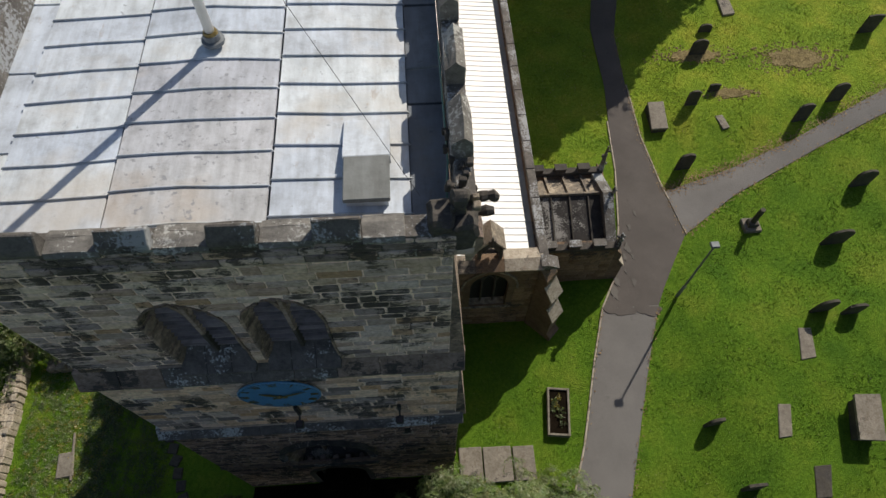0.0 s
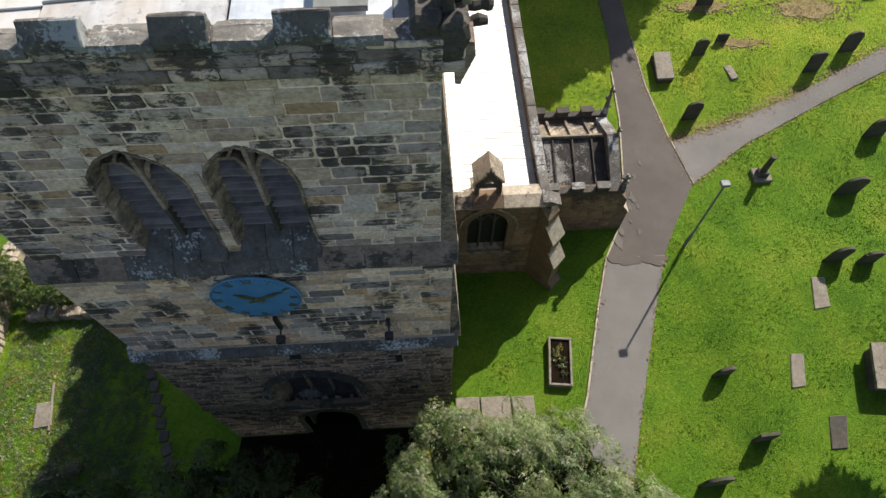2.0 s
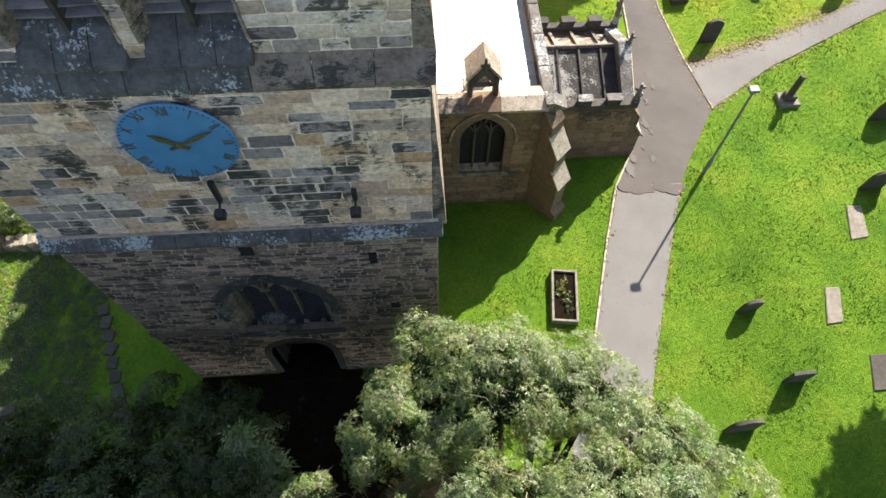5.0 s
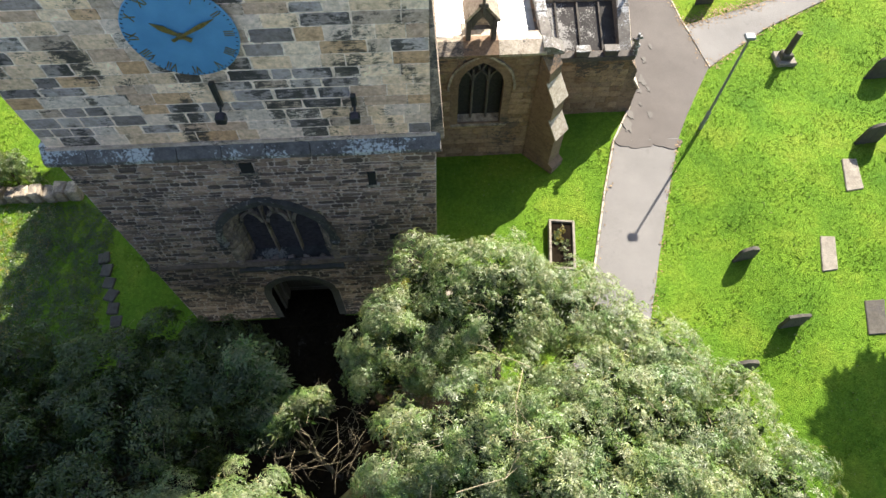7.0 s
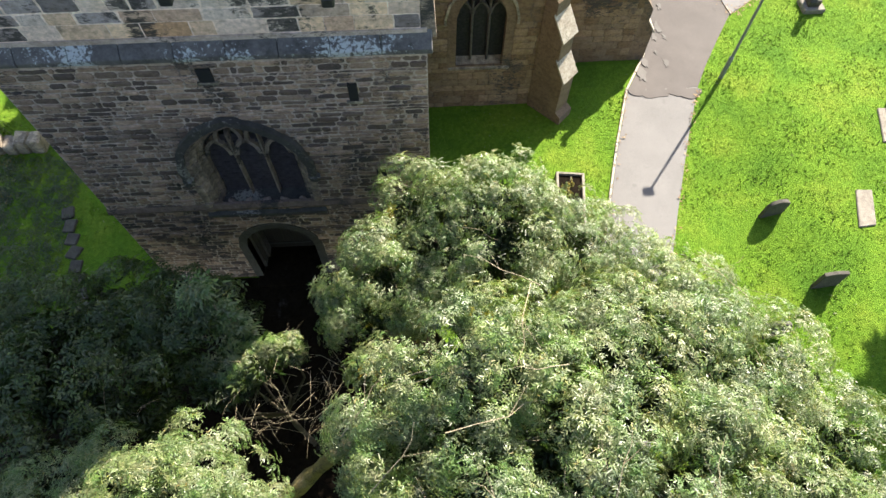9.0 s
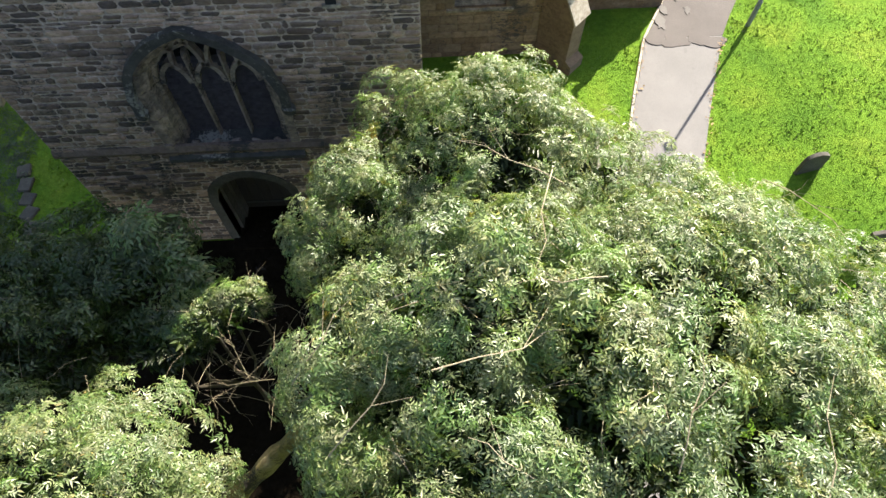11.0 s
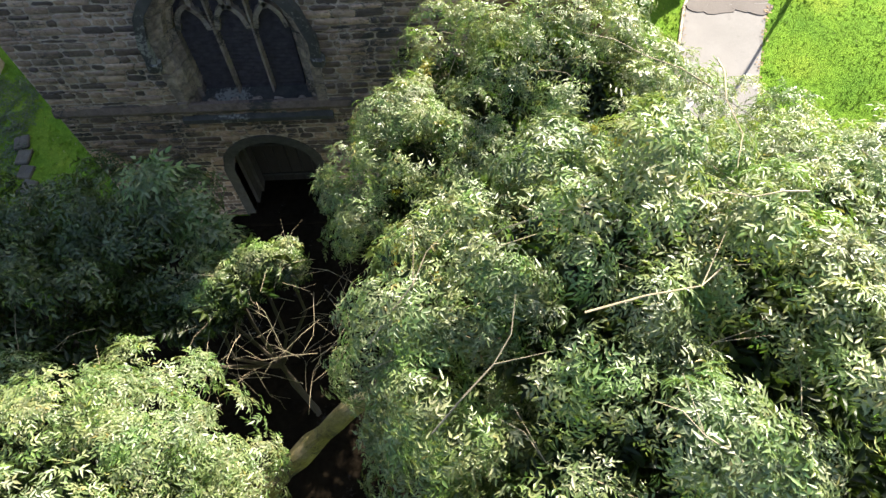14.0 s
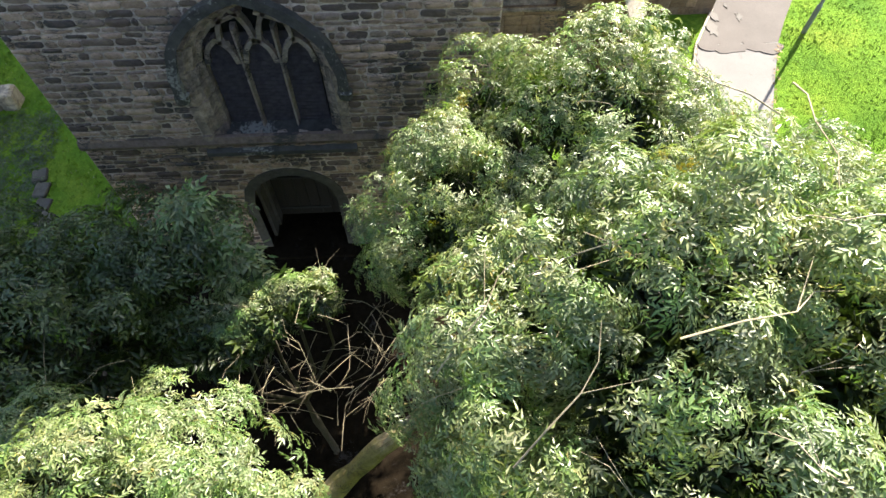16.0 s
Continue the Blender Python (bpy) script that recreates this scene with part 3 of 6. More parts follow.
# ---- church tower ----
tower = thing("church_tower", (-3.5, 3.5, 0), "square medieval church tower of weathered sandstone with battlements and lead roof", "church tower")
TX0, TX1 = -6.95, 0.1
bel_l, bel_r = (-4.97, -3.67, 12.75, 14.55, 15.35), (-3.43, -2.15, 12.75, 14.55, 15.35)
west = (-4.68, -2.42, 3.45, 5.15, 6.42)
door = (-4.45, -2.78, -0.6, 1.75, 2.6)
part("wall", pierced([(-6.85, 12.5), (-0.13, 12.5), (-0.13, 16.598), (-6.85, 16.598)], [opening(*bel_l), opening(*bel_r)], 0.1, 0.9), m_mortar, tower)
part("wall", pierced([(TX0, 8.5), (0.08, 8.5), (0.08, 12.5), (TX0, 12.5)], [], 0.03, 0.9), m_mortar, tower)
part("wall", pierced([(-7.0, -0.8), (0.17, -0.8), (0.17, 8.5), (-7.0, 8.5)], [opening(*west), opening(*door, point=0.05)], 0.0, 0.95), m_mortar_low, tower)
for nm, dims in (("wall", (-0.93, -0.13, 0.9, 7.0, -0.8, 16.55)), ("wall", (-6.85, -6.05, 0.9, 7.0, -0.8, 16.55)), ("wall", (-6.05, -0.93, 6.2, 7.0, -0.8, 16.55))):
    part(nm, box(*dims), m_mortar, tower)
# unseen floors added inside to keep the openings dark
for z in (8.2, 12.4):
    part("floor_deck", box(-6.05, -0.93, 0.95, 6.2, z, z + 0.1), m_wood, tower)
# battered south flank of each stage
part("batter", slab_of([(-0.14, 16.4), (-0.14, 12.55), (0.15, 12.55)], 0.09, 6.9, "y"), m_jamb, tower, "sunlit stone flank")
part("batter", slab_of([(0.07, 12.2), (0.07, 8.3), (0.33, 8.3)], 0.03, 6.9, "y"), m_jamb, tower, "sunlit stone flank")
part("batter", slab_of([(-0.13, 8.0), (0.16, 8.0), (0.21, -0.8), (-0.13, -0.8)], 0.02, 6.9, "y"), m_dressed, tower)

no_gap = lambda a, b: []
sl, sr = arch_span(*bel_l), arch_span(*bel_r)
brng, pale_blocks, dark_blocks = random.Random(31), [], []
for q in courses(-6.85, -0.13, 12.62, 16.62, (0.17, 0.27), (0.26, 0.66), lambda a, b: sl(a, b) + sr(a, b), 3):
    (dark_blocks if sooty((q[0] + q[1]) / 2, (q[2] + q[3]) / 2, brng, 0.05) else pale_blocks).append(q)
v, f = block_field(pale_blocks, 0.1, 0.014, (0.006, 0.022), 4, 0.005, 0.01)
part("stonework", raw_mesh("stonework", v, f, m_upper), None, tower, "coursed buff sandstone blocks", kind="stuff")
v, f = block_field(dark_blocks, 0.1, 0.028, (0.004, 0.016), 5, 0.010, 0.016)
part("stonework", raw_mesh("stonework", v, f, m_upper_dark), None, tower, "eroded sandstone blocks blackened by soot", kind="stuff")
sw, sd = arch_span(*west, grow=0.16), arch_span(*door, grow=0.2, point=0.05)
v, f = block_field(courses(-7.0, 0.17, -0.4, 7.95, (0.06, 0.17), (0.1, 0.48), lambda a, b: sw(a, b) + sd(a, b), 7), 0.0, 0.018, (0.004, 0.03), 8, 0.014)
part("stonework", raw_mesh("stonework", v, f, m_rubble), None, tower, "thin-coursed grey-brown rubble stones", kind="stuff")

# weathered string courses
for x0, x1, z0, z1, y in ((-7.02, 0.16, 12.08, 12.62, 0.03), (-7.12, 0.26, 8.06, 8.5, 0.0)):
    n = 9
    for k in range(n):
        a, b = x0 + (x1 - x0) * k / n, x0 + (x1 - x0) * (k + 1) / n - 0.008
        prof = [(y + 0.2, z0 - 0.02), (y - 0.02, z0), (y - 0.15, z0 + 0.07), (y - 0.16, z0 + 0.17), (y + 0.07, z1), (y + 0.2, z1)]
        bm = slab_of(prof, a, b, "x")
        bmesh.ops.bevel(bm, geom=bm.edges[:], offset=0.012, segments=1, affect="EDGES")
        under = z0 < 10 or 2 <= k <= 5
        part("course_stone", rough_up(bm, 0.018, 4.0), m_course if under else m_course_plain, tower)
    bm = slab_of([(x1 - 0.12, z0), (x1, z0 + 0.08), (x1, z0 + 0.17), (x1 - 0.2, z1 - 0.04)], 0.1, 6.9, "y")
    part("course_return", bm, m_pale, tower)
bm = slab_of([(0.05, 3.52), (-0.05, 3.52), (-0.07, 3.6), (-0.02, 3.72), (0.05, 3.72)], -7.03, 0.2, "x")
part("set_off", rough_up(bm, 0.01), m_rubble, tower)

# parapet
part("parapet", box(-6.95, 0.12, -0.02, 0.3, 16.6, 17.12, 0.01), m_parapet, tower)
part("parapet", box(-0.11, 0.14, 0.38, 6.6, 16.5, 17.36, 0.01), m_parapet, tower)
part("parapet", box(-6.95, -6.6, 0.38, 6.6, 16.5, 17.2, 0.01), m_parapet, tower)
part("parapet", box(-6.95, 0.14, 6.6, 7.0, 16.5, 17.2, 0.01), m_parapet, tower)
v, f = block_field(courses(-6.95, 0.12, 16.62, 17.1, (0.18, 0.2), (0.3, 0.7), no_gap, 12), -0.02, 0.014, (0.008, 0.025), 13, 0.004)
part("stonework", raw_mesh("stonework", v, f, m_upper_dark), None, tower, kind="stuff")
merlons = [(-6.9, -6.25), (-5.6, -5.03), (-4.37, -3.75), (-3.08, -2.5), (-1.85, -1.27)]
edges = [-6.95] + [e for m in merlons for e in m] + [-0.75]
for a, b in merlons:
    bm = slab_of([(-0.05, 17.1), (-0.08, 17.2), (-0.06, 17.27), (0.08, 17.44), (0.15, 17.41), (0.17, 17.1)], a, b, "x")
    bmesh.ops.bevel(bm, geom=bm.edges[:], offset=0.015, segments=1, affect="EDGES")
    bmesh.ops.subdivide_edges(bm, edges=bm.edges[:], cuts=2)
    part("merlon", rough_up(bm, 0.018, 7.0), m_parapet, tower)
for (a, b) in zip(edges[2::2], edges[3::2]):
    bm = slab_of([(-0.07, 17.08), (-0.08, 17.13), (-0.04, 17.19), (0.18, 17.2), (0.3, 17.16), (0.3, 17.08)], a + 0.008, b - 0.008, "x")
    bmesh.ops.subdivide_edges(bm, edges=bm.edges[:], cuts=3)
    part("crenel_coping", rough_up(bm, 0.02, 7.0), m_copingstone, tower, "lichen-grey coping")
for k in range(5):
    y = 0.95 + 1.25 * k
    bm = slab_of([(-0.12, 17.0), (-0.13, 17.6), (0.02, 17.76), (0.14, 17.65), (0.15, 17.0)], y, y + 0.72, "y")
    bmesh.ops.subdivide_edges(bm, edges=bm.edges[:], cuts=2)
    part("merlon", rough_up(bm, 0.03, 5.0), m_copingstone, tower)

# broken pinnacle on the corner, with its water spout
stump = thing("pinnacle_stump", (-0.25, 0.2, 17.15), "broken crocketed pinnacle stump, black with soot, on the tower corner", "pinnacle")


def rock(x, y, z, sx, sy, sz, amount, bm=None):
    one = box(x - sx, x + sx, y - sy, y + sy, z - sz, z + sz, min(sx, sy, sz) * 0.3)
    bmesh.ops.subdivide_edges(one, edges=one.edges[:], cuts=2, use_grid_fill=True)
    rough_up(one, amount, 6.0)
    if bm is None:
        return one
    join(bm, one)
    return bm


part("plinth", rock(-0.3, 0.18, 17.15, 0.16, 0.2, 0.2, 0.05), m_soot_shade, stump)
part("plinth", rock(-0.02, 0.16, 17.02, 0.15, 0.2, 0.26, 0.05), m_soot_shade, stump)
part("shaft", rock(-0.08, 0.25, 17.4, 0.09, 0.1, 0.2, 0.05), m_soot_shade, stump)
srng = random.Random(17)
for k in range(26):
    part("crocket", rock(srng.uniform(-0.2, 0.14), srng.uniform(0.05, 1.5), srng.uniform(17.2, 17.5), srng.uniform(0.022, 0.045), srng.uniform(0.022, 0.05), srng.uniform(0.035, 0.08), 0.03), m_soot_shade if k % 4 else m_dressed, stump)
spout = thing("gargoyle", (0.14, 0.55, 16.9), "worn black stone water spout jutting from the tower parapet", "gargoyle")
part("spout", rough_up(tube([(0.1, 0.62, 16.95), (0.18, 0.61, 16.98), (0.26, 0.6, 17.0), (0.34, 0.59, 17.01), (0.4, 0.58, 17.02), (0.44, 0.58, 17.0)], [0.09, 0.07, 0.08, 0.06, 0.08, 0.05], 10), 0.03, 7.0), m_soot_shade, spout)
part("spout", rough_up(tube([(0.1, 0.42, 16.9), (0.2, 0.42, 16.93), (0.3, 0.42, 16.95), (0.38, 0.42, 16.94)], [0.08, 0.06, 0.07, 0.05], 9), 0.03, 7.0), m_soot_shade, spout)
part("corbel", rough_up(slab_of([(0.0, 16.45), (0.06, 16.45), (0.22, 16.85), (0.2, 17.05), (0.0, 17.05)], -0.02, 0.3, "y"), 0.03), m_jamb, spout)

# lead roof: a low gable with rolls between the sheets
def roof_z(x):
    return 16.9 - 0.05 * abs(x + 3.62)


def sheet(xs_, y0, y1, lift):
    bm = bmesh.new()
    lo = [bm.verts.new((x, y0, roof_z(x) + lift)) for x in xs_]
    hi = [bm.verts.new((x, y1, roof_z(x) + lift)) for x in xs_]
    for i in range(len(xs_) - 1):
        bm.faces.new((lo[i], lo[i + 1], hi[i + 1], hi[i]))
    out = bmesh.ops.extrude_face_region(bm, geom=bm.faces[:])
    bmesh.ops.translate(bm, verts=[q for q in out["geom"] if isinstance(q, bmesh.types.BMVert)], vec=(0, 0, -0.05))
    return bm


STEP = 0.572
for xs_, y_off, lift in (((-6.15, -5.4, -4.62), 0.06 - STEP, 0.0), ((-4.58, -4.1, -3.62, -3.1, -2.53), 0.08 - STEP, 0.035), ((-2.5, -1.6, -0.67), 0.19 - STEP, 0.0)):
    for k in range(13):
        y0, y1 = max(0.36, 0.36 + y_off + STEP * k), min(6.6, 0.36 + y_off + STEP * (k + 1))
        if y1 - y0 < 0.05:
            continue
        dull = len(xs_) == 5 and 1 <= k < 6
        part("roof_sheet", sheet(xs_, y0, y1 - 0.004, lift), m_lead_dull if dull else m_lead, tower)
        if y1 < 6.5:
            pts = [(x, y1 + 0.012 * math.sin(3 * x + k), roof_z(x) + lift + 0.012) for x in xs_]
            pts = [(xs_[0] - 0.02, y1, pts[0][2] - 0.02)] + pts + [(xs_[-1] + 0.03, y1, pts[-1][2] - 0.03)]
            part("roof_roll", tube(pts, [0.012] + [0.018] * len(xs_) + [0.012], 8), m_roll_shade, tower, smooth=True)
part("roof_boarding", slab_of([(-6.5, 16.6), (-0.2, 16.6), (-0.2, 16.68), (-0.6, 16.68), (-3.62, 16.83), (-6.1, 16.7), (-6.5, 16.66)], 0.3, 6.7, "y"), m_gutter, tower)
for k in range(3):
    part("gutter_step", box(-0.66, -0.13, 0.38 + 2.1 * k, 2.45 + 2.1 * k, 16.61, 16.70 + 0.013 * k, 0.006), m_gutter, tower)
for x0 in (-6.6,):
    for k in range(4):
        part("gutter_sheet", box(x0, x0 + 0.42, 0.38 + 1.5 * k, 1.86 + 1.5 * k, 16.6, 16.7 + 0.015 * k, 0.006), m_lead, tower)

hatch = thing("roof_hatch", (-1.25, 1.4, 16.85), "lead-covered roof hatch with a weathered grey board lid", "hatch")
part("lid", box(-1.54, -0.93, 0.64, 1.34, 16.92, 17.0, 0.008), m_board, hatch, "weathered grey board lid")
part("upstand", box(-1.51, -0.96, 0.68, 1.34, 16.75, 16.92), m_lead, hatch)
part("cover_sheet", slab_of([(1.38, 16.76), (2.1, 16.76), (2.1, 16.83), (1.38, 16.96), (1.35, 16.95), (1.35, 16.92)], -1.56, -0.92, "x"), m_lead, hatch)

pole = thing("flagpole", (-3.5, 3.6, 16.98), "white painted flagpole in a bronze collar on the lead roof", "flagpole")
part("pole", tube([(-3.5, 3.6, 17.0), (-3.5, 3.6, 19.5), (-3.5, 3.6, 23.2)], [0.075, 0.068, 0.04], 14), m_whitepaint, pole, smooth=True)
part("collar", tube([(-3.5, 3.6, 17.0), (-3.5, 3.6, 17.06), (-3.5, 3.6, 17.07), (-3.5, 3.6, 17.16)], [0.17, 0.17, 0.13, 0.12], 18), m_gutter, pole)
part("ring", tube([(-3.5, 3.6, 17.16), (-3.5, 3.6, 17.2)], [0.11, 0.1], 18), m_gold, pole, "dull brass ring")
part("stay_wire", tube([(-3.5, 3.6, 21.0), (-0.55, 0.45, 17.3)], [0.0035, 0.0035], 5), m_black, pole)
cond = thing("lightning_conductor", (-0.2, 1.9, 16.7), "green copper conductor strip along the parapet", "cable")
part("strip", tube([(-0.17, 3.2, 17.2), (-0.17, 1.0, 17.2), (-0.2, 0.75, 17.1), (-0.2, 0.6, 16.9)], [0.014] * 4, 6), None, cond)
cond.children[0].data.materials.append(bpy.data.materials.new("verdigris"))
vg = cond.children[0].data.materials[0]
vg.use_nodes = True
vg.node_tree.nodes["Principled BSDF"].inputs["Base Color"].default_value = (0.08, 0.2, 0.17, 1)
part("strip", tube([(-0.66, 3.12, 16.76), (-0.1, 3.12, 16.8)], [0.02, 0.02], 6), m_metal, cond)


def jamb_stones(w, x0, x1, z0, zs, z1, profile, mat, steps=5):
    """The moulded stones round an opening, one by one; profile: inward offset and depth."""
    head = [(x0, z0 + (zs - z0) * k / steps) for k in range(steps)] + arch(x0, x1, zs, z1) + [(x1, zs - (zs - z0) * k / steps) for k in range(1, steps + 1)]
    rows = []
    for i, p in enumerate(head):
        a, b = head[max(0, i - 1)], head[min(len(head) - 1, i + 1)]
        d = Vector((b[0] - a[0], b[1] - a[1])).normalized()
        rows.append([Vector((p[0] + d.y * o, y, p[1] - d.x * o)) for o, y in profile])
    n = len(profile)
    for r, s in zip(rows, rows[1:]):
        bm = bmesh.new()
        push = Vector((random.uniform(-0.01, 0.01), random.uniform(-0.02, 0.012), random.uniform(-0.008, 0.008)))
        ra, sa = [bm.verts.new(p.lerp(q, 0.03) + push) for p, q in zip(r, s)], [bm.verts.new(p.lerp(q, 0.97) + push) for p, q in zip(r, s)]
        for k in range(n):
            bm.faces.new((ra[k], ra[(k + 1) % n], sa[(k + 1) % n], sa[k]))
        bm.faces.new(ra[::-1]), bm.faces.new(sa)
        part("jamb_stone", rough_up(bm, 0.012, 9.0), mat, w)


# belfry windows
def belfry(x0, x1, z0, zs, z1):
    w = thing("belfry_window", ((x0 + x1) / 2, 0.4, z0), "two-light pointed belfry window with slate louvres", "window", "belfry windows", "")
    jamb_stones(w, x0, x1, z0 + 0.1, zs, z1, ((-0.02, 0.07), (0.02, 0.08), (0.11, 0.34), (0.13, 0.5), (-0.02, 0.5)), m_jamb, 6)
    xm, y = (x0 + x1) / 2, 0.42
    prof = [(xm - 0.075, y + 0.1), (xm - 0.075, y - 0.02), (xm - 0.03, y - 0.16), (xm + 0.03, y - 0.16), (xm + 0.075, y - 0.02), (xm + 0.075, y + 0.1)]
    zc = z0 + 0.95
    part("mullion", rough_up(slab_of(prof, zc + 0.006, z1 - 0.12), 0.008, 5.0), m_tracery, w, "pale stone mullion")
    part("mullion", rough_up(slab_of(prof, z0 + 0.15, zc), 0.008, 5.0), m_soot_shade, w, "near-black foot of the mullion")
    for a, b in ((x0 + 0.09, xm - 0.03), (xm + 0.03, x1 - 0.09)):
        c = (a + b) / 2
        part("light_head", rough_up(band(arch(a, c + 0.02, zs - 0.1, zs + 0.3, 4, 0.6)[:5] + arch(c - 0.02, b, zs - 0.1, zs + 0.3, 4, 0.6)[4:], -0.05, 0.015, y - 0.12, y + 0.05), 0.008, 6.0), m_jamb, w, "cusped stone light head")
        part("tracery", band([(c, zs + 0.26), (c + (xm - c) * 0.45, zs + 0.5), (xm, zs + 0.74)], -0.022, 0.022, y - 0.12, y + 0.05), m_jamb, w)
    n = 10
    for a, b in ((x0 + 0.1, xm - 0.05), (xm + 0.05, x1 - 0.1)):
        for k in range(n):
            z = z0 + 0.32 + (zs + 0.16 - z0 - 0.32) * k / n
            wav = [random.uniform(-0.014, 0.014) for _ in range(4)]
            bm = slab_of([(y - 0.1, z + wav[0]), (y - 0.1, z + 0.026 + wav[0]), (y + 0.17, z + 0.15 + wav[1]), (y + 0.17, z + 0.12 + wav[1])], a, b, "x")
            bmesh.ops.subdivide_edges(bm, edges=[e for e in bm.edges if abs(e.verts[0].co.x - e.verts[1].co.x) > 0.1], cuts=5)
            part("louvre", rough_up(bm, 0.014, 3.0), m_slate, w)
    # black sheet painting the belfry's inner darkness
    part("backing", box(x0, x1, 0.62, 0.66, z0, z1 + 0.1), m_void_shade, w)
    for k in range(3):
        a, b = x0 - 0.02 + (x1 - x0 + 0.04) * k / 3, x0 - 0.02 + (x1 - x0 + 0.04) * (k + 1) / 3 - 0.008
        bm = slab_of([(-0.07, z0 - 0.2), (-0.07, z0 - 0.12), (0.2, z0 + 0.1 + random.uniform(-0.02, 0.02)), (0.5, z0 + 0.32), (0.6, z0 + 0.32), (0.6, z0 - 0.2)], a, b, "x")
        bmesh.ops.bevel(bm, geom=bm.edges[:], offset=0.01, segments=1, affect="EDGES")
        part("sill", rough_up(bm, 0.02, 5.0), m_course, w)


belfry(*bel_l)
belfry(*bel_r)

# west window
ww = thing("west_window", (-3.55, 0.4, 3.4), "three-light pointed tower window with dark louvres and hood mould", "window")
x0, x1, z0, zs, z1 = west
part("hood_mould", rough_up(band([(x0 - 0.1, zs - 0.35)] + arch(x0 - 0.1, x1 + 0.1, zs, z1 + 0.1) + [(x1 + 0.1, zs - 0.35)], -0.02, 0.13, -0.14, 0.05), 0.015, 5.0), m_hood, ww)
for x in (x0 - 0.17, x1 + 0.17):
    part("label_stop", rough_up(box(x - 0.11, x + 0.11, -0.17, 0.04, zs - 0.55, zs - 0.3, 0.05), 0.04, 7.0), m_hood, ww)
# splayed jamb stones
jamb_stones(ww, x0, x1, z0, zs, z1, ((-0.16, -0.03), (0.0, -0.03), (0.05, 0.08), (0.12, 0.12), (0.16, 0.28), (0.22, 0.32), (0.24, 0.5), (-0.16, 0.5)), m_jamb)
lx0, lx1, y = x0 + 0.22, x1 - 0.22, 0.42
step = (lx1 - lx0) / 3
for k in (1, 2):
    xm = lx0 + step * k
    part("mullion", slab_of([(xm - 0.045, y + 0.1), (xm - 0.045, y), (xm - 0.015, y - 0.1), (xm + 0.015, y - 0.1), (xm + 0.045, y), (xm + 0.045, y + 0.1)], z0 + 0.1, zs + 0.55), m_tracery, ww)
for k in range(3):
    a, b_ = lx0 + step * k, lx0 + step * (k + 1)
    part("light_head", band(arch(a, b_, zs - 0.1, zs + 0.42, 7), -0.1, -0.02, y - 0.09, y + 0.06), m_tracery, ww)
for k in range(4):
    a = lx0 + step * (k - 0.5) + 0.02
    if k in (1, 2):
        part("tracery", band(arch(a, a + step, zs + 0.28, zs + 0.95, 7), -0.07, 0.0, y - 0.09, y + 0.06), m_tracery, ww)
for s in (-1, 1):
    part("tracery", band([(-3.55 + s * 0.9, zs + 0.28), (-3.55 + s * 0.62, zs + 0.62), (-3.55 + s * 0.1, zs + 0.85)], -0.035, 0.035, y - 0.09, y + 0.06), m_tracery, ww)
for k in range(3):
    for j in range(22):
        z = z0 + 0.2 + j * 0.085
        a, b_ = lx0 + step * k + 0.04, lx0 + step * (k + 1) - 0.04
        part("louvre", slab_of([(y - 0.01, z), (y - 0.01, z + 0.012), (y + 0.09, z + 0.085), (y + 0.09, z + 0.073)], a, b_, "x"), m_glass, ww)
# black sheet painting the unlit room behind the louvres
part("backing", box(x0, x1, 0.56, 0.6, z0, z1 + 0.1), m_void_shade, ww)
part("sill", rough_up(slab_of([(-0.1, z0 - 0.15), (-0.1, z0 - 0.06), (0.5, z0 + 0.22), (0.6, z0 + 0.22), (0.6, z0 - 0.15)], x0 - 0.2, x1 + 0.2, "x"), 0.02, 5.0), m_hood, ww)
for k in range(5):
    x = x0 + 0.35 + 0.4 * k
    part("sill_fragment", rough_up(box(x - 0.08, x + 0.08, 0.02, 0.2, z0 + 0.02, z0 + 0.2, 0.03), 0.05, 7.0), m_tracery, ww)

# west door
wd = thing("tower_door", (-3.6, 0.5, -0.4), "old oak door deep in a moulded arched doorway", "door")
x0, x1, z0, zs, z1 = door
# arch orders in near-black stone, painting in the deep doorway's shade
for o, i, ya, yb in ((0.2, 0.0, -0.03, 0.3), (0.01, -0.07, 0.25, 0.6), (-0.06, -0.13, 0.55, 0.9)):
    part("arch_order", band([(x0, z0)] + arch(x0, x1, zs, z1, point=0.05) + [(x1, z0)], i, o, ya, yb), m_soot_shade, wd)
for k in range(6):
    a = x0 + 0.1 + (x1 - x0 - 0.2) * k / 6
    part("plank", box(a, a + (x1 - x0 - 0.2) / 6 - 0.01, 0.84, 0.9, z0, z1, 0.006), m_wood, wd)
for z in (0.3, 1.4):
    part("strap_hinge", box(x0 + 0.15, x1 - 0.4, 0.82, 0.84, z, z + 0.07), m_black, wd)

# threshold coloured near black like the shade under the trees
part("threshold", box(x0 - 0.15, x1 + 0.15, -0.35, 0.98, -0.3, 0.07, 0.02), m_soil_shade, wd)

